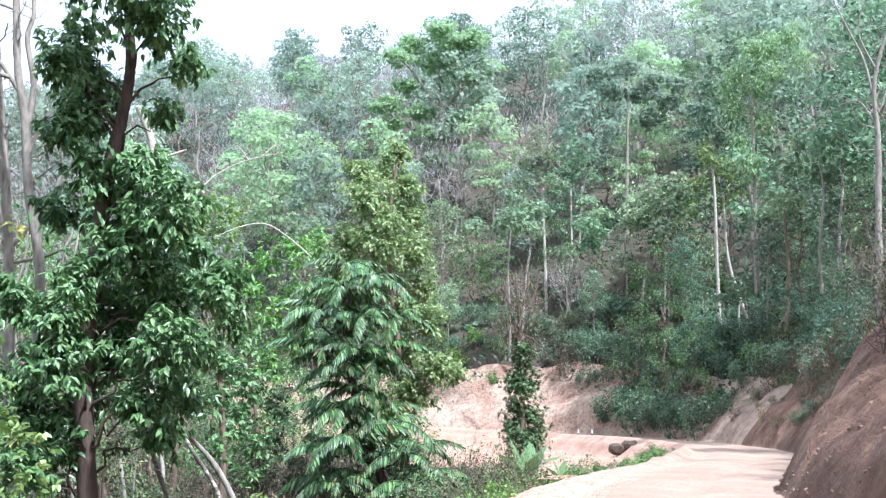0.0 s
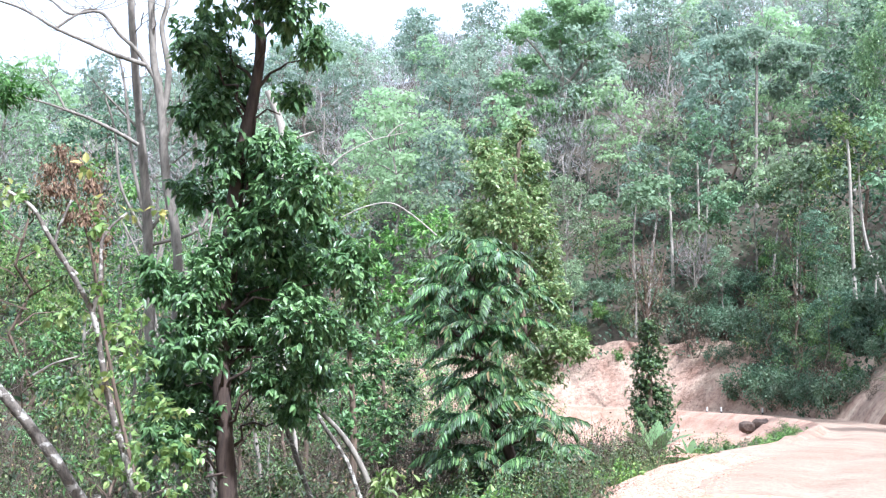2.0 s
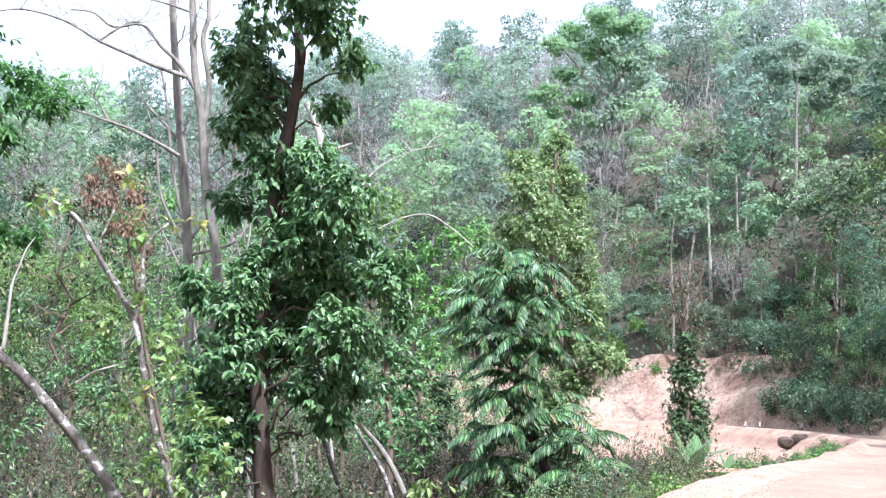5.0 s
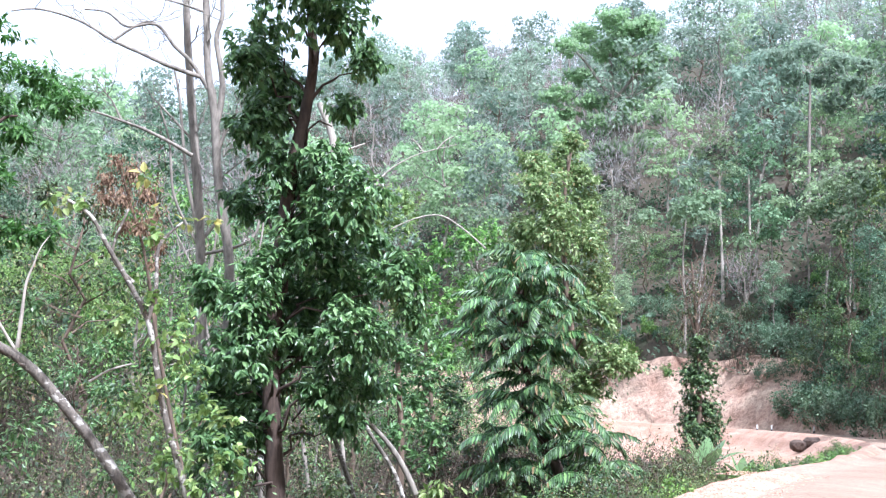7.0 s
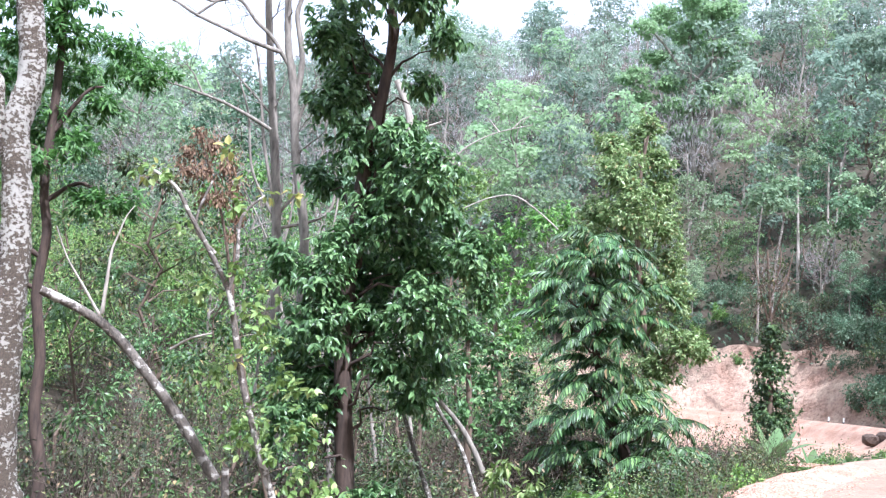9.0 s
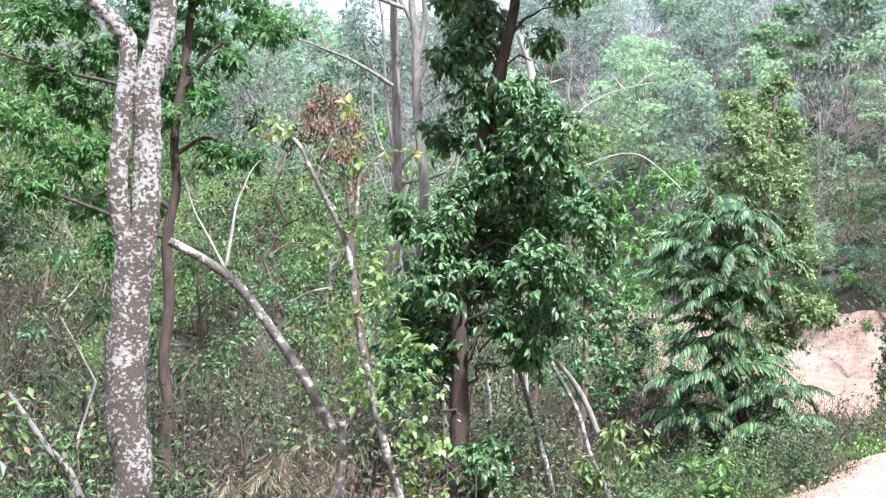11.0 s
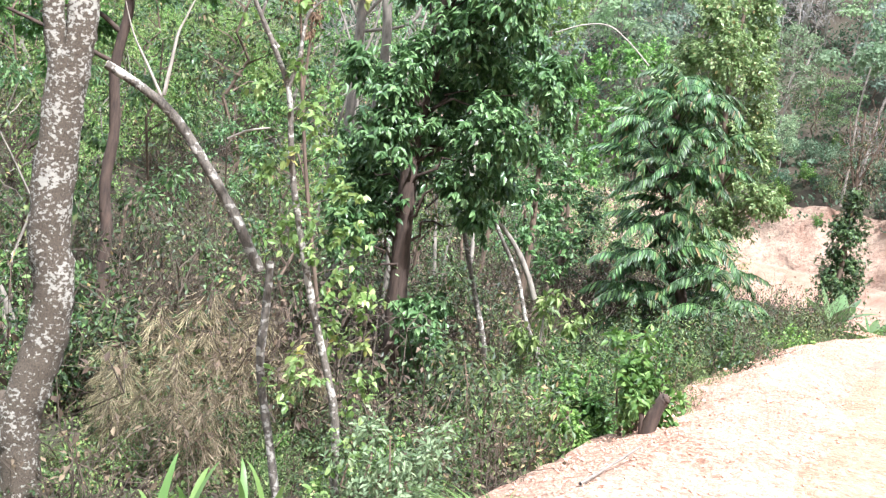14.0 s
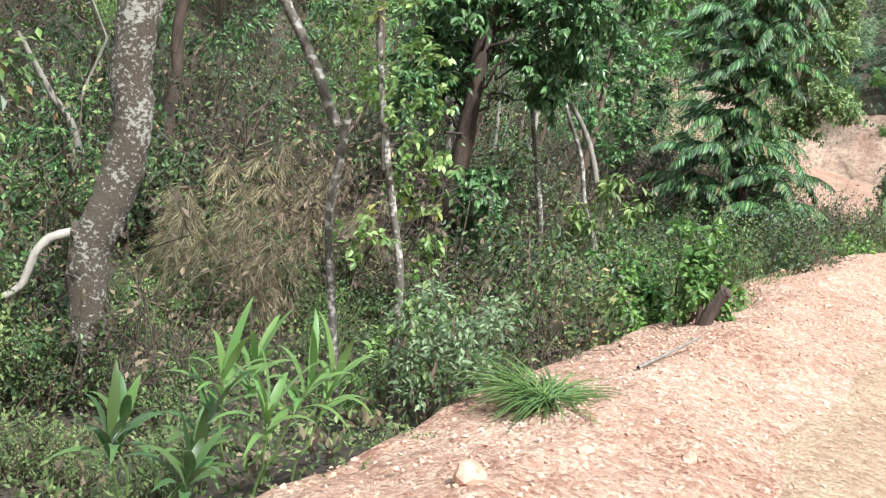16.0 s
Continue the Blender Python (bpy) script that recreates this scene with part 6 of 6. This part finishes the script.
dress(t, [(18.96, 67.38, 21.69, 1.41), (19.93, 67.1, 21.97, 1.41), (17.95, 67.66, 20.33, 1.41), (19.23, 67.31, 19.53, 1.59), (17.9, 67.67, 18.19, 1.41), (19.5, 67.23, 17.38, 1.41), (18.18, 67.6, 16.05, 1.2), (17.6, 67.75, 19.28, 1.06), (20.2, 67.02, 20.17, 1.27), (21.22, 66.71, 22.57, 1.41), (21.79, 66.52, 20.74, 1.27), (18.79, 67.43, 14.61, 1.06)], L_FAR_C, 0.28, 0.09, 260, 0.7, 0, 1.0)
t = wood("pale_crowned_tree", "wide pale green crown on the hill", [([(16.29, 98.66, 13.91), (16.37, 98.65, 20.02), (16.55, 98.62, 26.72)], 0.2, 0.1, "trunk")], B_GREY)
# pale green leaves with haze mixed into the tint
dress(t, [(13.98, 99.02, 28.64, 1.72), (16.48, 98.63, 29.07, 1.92), (18.93, 98.19, 28.18, 1.92), (20.87, 97.8, 27.57, 1.51), (17.44, 98.47, 26.94, 1.92), (14.97, 98.87, 27.04, 1.72), (19.88, 98.0, 26.06, 1.72), (21.79, 97.6, 24.95, 1.51), (18.39, 98.29, 24.58, 1.82)], L_HAZED_A, 0.32, 0.2, 240, 0.2, 0, 1.5, flat=0.5, per=6, shell=0.4)


# ---- plants at the shoulder ----
def broad_grass(name, label, stalks, h, L, w, leaf):
    """Cane grass: upright stalks with broad arching blades, each its own."""
    t = thing(name, (0, 0, -200), label, "grass plant")
    for i in range(stalks):
        a = i * 2.4
        root = np.array([0.16 * math.cos(a) * (i > 0), 0.16 * math.sin(a) * (i > 0), -0.05])
        top = root + np.array([0.10 * math.cos(a), 0.10 * math.sin(a), h * RNG.uniform(0.75, 1.05)])
        p = bend(root, top, 7, 0.02)
        b = Buf()
        b.tube(p, np.linspace(0.007, 0.004, 7), 6)
        stalk = part("stalk", b, L_VINE, t, "pale jointed stalk")
        for j in range(10):
            q = 0.66 + 0.34 * j / 9
            c = np.array([np.interp(q, np.linspace(0, 1, 7), p[:, k]) for k in range(3)])
            az = j * 2.6 + a + RNG.uniform(-.4, .4)
            k = 8
            s = np.linspace(0, 1, k)
            ll = L * RNG.uniform(0.75, 1.15)
            steep = 0.85 + 0.45 * (j / 9) ** 2
            out = ll * (0.85 - 0.5 * (j / 9)) * s
            up = ll * (steep * s - (0.78 - 0.3 * j / 9) * s * s)
            mid = c + np.stack([out * math.cos(az), out * math.sin(az), up], 1)
            ww = w * 0.5 * np.where(s < 0.3, 0.35 + 0.65 * (s / 0.3) ** 0.7, np.clip((1 - s) / 0.7, 0, 1) ** 0.8) + 0.0008
            side = np.array([-math.sin(az), math.cos(az), 0.0])
            v = np.stack([mid - side * ww[:, None] + np.array([0, 0, .25]) * ww[:, None], mid, mid + side * ww[:, None] + np.array([0, 0, .25]) * ww[:, None]], 1).reshape(-1, 3)
            f = []
            for n in range(k - 1):
                o = n * 3
                f += [[o, o + 1, o + 4, o + 3], [o + 1, o + 2, o + 5, o + 4]]
            lb = Buf()
            lb.add(v, f)
            part("blade", lb, leaf, stalk, smooth=True)
    return t


cane = broad_grass("cane_grass", "bright green cane grass with broad arching blades", 5, 0.52, 0.37, 0.040, L_CANE)
cane.matrix_basis = pose(-1.80, 4.1, -0.40, 0, 0, 10)
cane2 = broad_grass("cane_grass", "low dark green cane grass with broad blades", 5, 0.30, 0.32, 0.05, L_SHRUB)
cane2.matrix_basis = pose(-2.05, 3.75, -0.50, 0, 0, 40)
blue = bush("grey_green_bush", "low grey-green bush with fine compound leaves", 0.6, 0.36, 1700, 0.045, 0.02, L_GREYGREEN, 10, group="plants at the shoulder")
blue.matrix_basis = pose(-1.6, 5.75, -0.45) @ Matrix.Scale(1.05, 4)
edge = bush("broad_leaved_bush", "fresh green broad-leaved bush at the road's edge", 0.62, 0.34, 1100, 0.07, 0.042, L_BRIGHT, 9, shape=1, group="plants at the shoulder")
edge.matrix_basis = pose(-0.62, 8.7, -0.18)
for x, y, s in ((-0.45, 10.2, 0.6), (-1.0, 9.3, 0.9), (-1.3, 10.2, 1.1)):
    place(copy_thing(edge, pose(0, 0, 0)), x, y, RNG.uniform(0, 360), s)
tuft = grass("weeping_grass", "dense tuft of weeping green grass", 620, 0.36, 0.008, L_TUFT, 1.25, 0.7, "plants at the shoulder")
tuft.matrix_basis = pose(-0.95, 5.4, -0.14) @ Matrix.Scale(1.15, 4)
place(copy_thing(tuft, pose(0, 0, 0)), -1.35, 5.6, 50, 0.8)
for x, y, s in ((-4.75, 8.3, 0.65), (-4.2, 8.7, 0.8), (-3.65, 8.9, 0.85), (-4.4, 9.4, 1.0), (-3.7, 7.6, 0.7), (-4.35, 7.8, 0.75), (-4.6, 8.9, 0.9)):
    grow(9, x, y, s)
low = random.Random(9)
for i in range(24):                      # bare tangles in the shade of the thicket
    x, y = low.uniform(-8.0, -2.4), low.uniform(8.8, 14.5)
    if math.hypot(x + 3.4, y - 11.2) > 1.6:
        grow(low.choice((3, 4, 1)), x, y, low.uniform(0.75, 1.15))
low = random.Random(4)
for i in range(30):                      # green bushes beside the spotted trunk
    x, y = low.uniform(-8, -4.3), low.uniform(5.6, 9.5)
    grow(low.choice((0, 1, 0, 13)), x, y, low.uniform(0.6, 0.95))
for k, x, y, s in ((13, -4.5, 8.0, 0.8), (1, -4.0, 8.2, 0.6), (13, -3.5, 8.1, 0.8), (0, -4.9, 8.8, 0.6), (13, -3.9, 7.6, 0.7), (1, -3.3, 8.7, 0.6), (13, -4.3, 8.4, 0.9)):
    grow(k, x, y, s)
low = random.Random(8)
for i in range(60):                      # low weeds round the foot of the spotted trunk
    x, y = low.uniform(-6.2, -2.4), low.uniform(3.0, 8.0)
    if road_frame(x, y)[0][0] > 2.2:
        grow(low.choice((13, 13, 13, 1, 8)), x, y, low.uniform(0.35, 0.6))
t = wood("cut_stump", "short brown cut stump at the road's edge", [([(-0.47, 8.35, -0.25), (-0.46, 8.35, 0.0), (-0.41, 8.36, 0.17), (-0.39, 8.36, 0.2), (-0.39, 8.36, 0.202)], 0.06, 0.035, "stump"), ([(-0.50, 8.36, -0.2), (-0.53, 8.36, 0.03), (-0.57, 8.36, 0.1)], 0.03, 0.012, "splinter")], B_DARK, "stump")
wood("fallen_stick", "pale fallen stick lying on the shoulder", [([(-0.65, 6.27, -0.0), (-0.54, 6.68, 0.04), (-0.42, 7.19, 0.08)], 0.011, 0.007, "stick")], B_GREY, "stick")
wood("cut_stump", "reddish broken stump below the road", [([(-0.26, 18.0, -1.0), (-0.25, 18.0, -0.5), (-0.24, 18.0, -0.2)], 0.09, 0.07, "stump")], B_DARK, "stump")

# ---- loose stones on the shoulder ----
def stone_mesh(seed):
    r = random.Random(seed)
    bm = bmesh.new()
    bmesh.ops.create_icosphere(bm, subdivisions=1, radius=1)
    for v in bm.verts:
        v.co = Vector((round(v.co.x * 1.6) / 1.6 if r.random() < 0.5 else v.co.x, v.co.y * 0.75, v.co.z * 0.42)) * r.uniform(0.55, 1.25)
    me = bpy.data.meshes.new("stone")
    bm.to_mesh(me)
    bm.free()
    me.materials.append(M_STONE)
    return me


STONES = [stone_mesh(i) for i in range(6)]
shoulder = bpy.data.objects["road_shoulder"]
rng = random.Random(21)


def strewn(count, first, last, offset, seed, rough):
    """Places strewn along the road: x, y and z of each, at offsets that the call gives."""
    q = np.random.default_rng(seed)
    i = q.uniform(first, last, count)
    k, w = i.astype(int), (i % 1)[:, None]
    c, d = ROAD[k] * (1 - w) + ROAD[k + 1] * w, ROAD_DIR[k]
    o = offset(q.random(count))
    x, y = c[:, 0] - d[:, 1] * o, c[:, 1] + d[:, 0] * o
    return np.stack([x, y, c[:, 2] + rough(x, y, o)], 1)


def shoulder_top(x, y, o):
    return np.maximum(gravel_rough(x, y, o), road_rough(x, y, o))


for k, (x, y, z) in enumerate(strewn(300, 25, 94, lambda q: 0.35 + 1.75 * q ** 0.75, 31, shoulder_top)):
    if y < 2.2 or y > 14:
        continue
    o = new("stone", STONES[k % 6])
    o.parent = shoulder
    s = 0.012 + 0.045 * rng.random() ** 5
    o.matrix_basis = pose(x, y, z + 0.2 * s, rng.uniform(-25, 25), rng.uniform(-25, 25), rng.uniform(0, 360)) @ Matrix.Scale(s, 4)
b = Buf()
base = [np.array([v.co[:] for v in m.vertices]) for m in STONES]
tri = [np.array([p.vertices[:] for p in m.polygons]) for m in STONES]
for k, spot in enumerate(strewn(15000, 25, 94, lambda q: 0.35 + 1.75 * q ** 0.75, 32, shoulder_top)):
    if spot[1] < 1.5:
        continue
    s = 0.004 + 0.021 * rng.random() ** 3
    m = np.array(Euler((rng.uniform(-.5, .5), rng.uniform(-.5, .5), rng.uniform(0, 6.28))).to_matrix())
    b.add(base[k % 6] @ m.T * s + spot + np.array([0, 0, 0.15 * s]), tri[k % 6])
g = new("gravel", b.mesh("gravel", M_STONE))
g.parent = shoulder
tagged(g, "loose broken reddish stones", kind="stuff")

# a few larger flat stones on the shoulder
for i, (x, y, r) in enumerate(((-0.93, 4.02, 0.075), (-1.42, 3.16, 0.06), (-0.85, 3.75, 0.045), (-0.62, 4.7, 0.04), (-1.1, 3.6, 0.04), (-0.2, 5.0, 0.035))):
    me = rock(r, i + 4.7, 2, 0.45)
    me.name = "flat_stone"
    me.materials.append(M_STONE)
    o = new("flat_stone", me)
    xs, ys = np.array([x]), np.array([y])
    so, zo, _ = road_frame(xs, ys)
    o.location = (x, y, float(zo[0] + gravel_rough(xs, ys, so)[0]) + 0.25 * r)
    o.rotation_euler = (0.1 * i, 0.15, 1.3 * i)
    tagged(o, "pale pinkish flat stone lying on the gravel shoulder", "stone", "flat stones")

# clods and stones on the near cut bank
bank = bpy.data.objects["cut_bank"]
b = Buf()
for k, spot in enumerate(strewn(3600, 24 * 1.5, 24 * 5, lambda q: -2.1 - 3.4 * q, 33, bank_rough)):
    s = 0.012 + 0.045 * rng.random() ** 4
    m = np.array(Euler((rng.uniform(-1, 1), rng.uniform(-1, 1), rng.uniform(0, 6.28))).to_matrix())
    b.add(base[k % 6] @ m.T * s + spot, tri[k % 6])
g = new("stones", b.mesh("stones", M_CLOD))
g.parent = bank
tagged(g, "clods and stones stuck in the earth", kind="stuff")
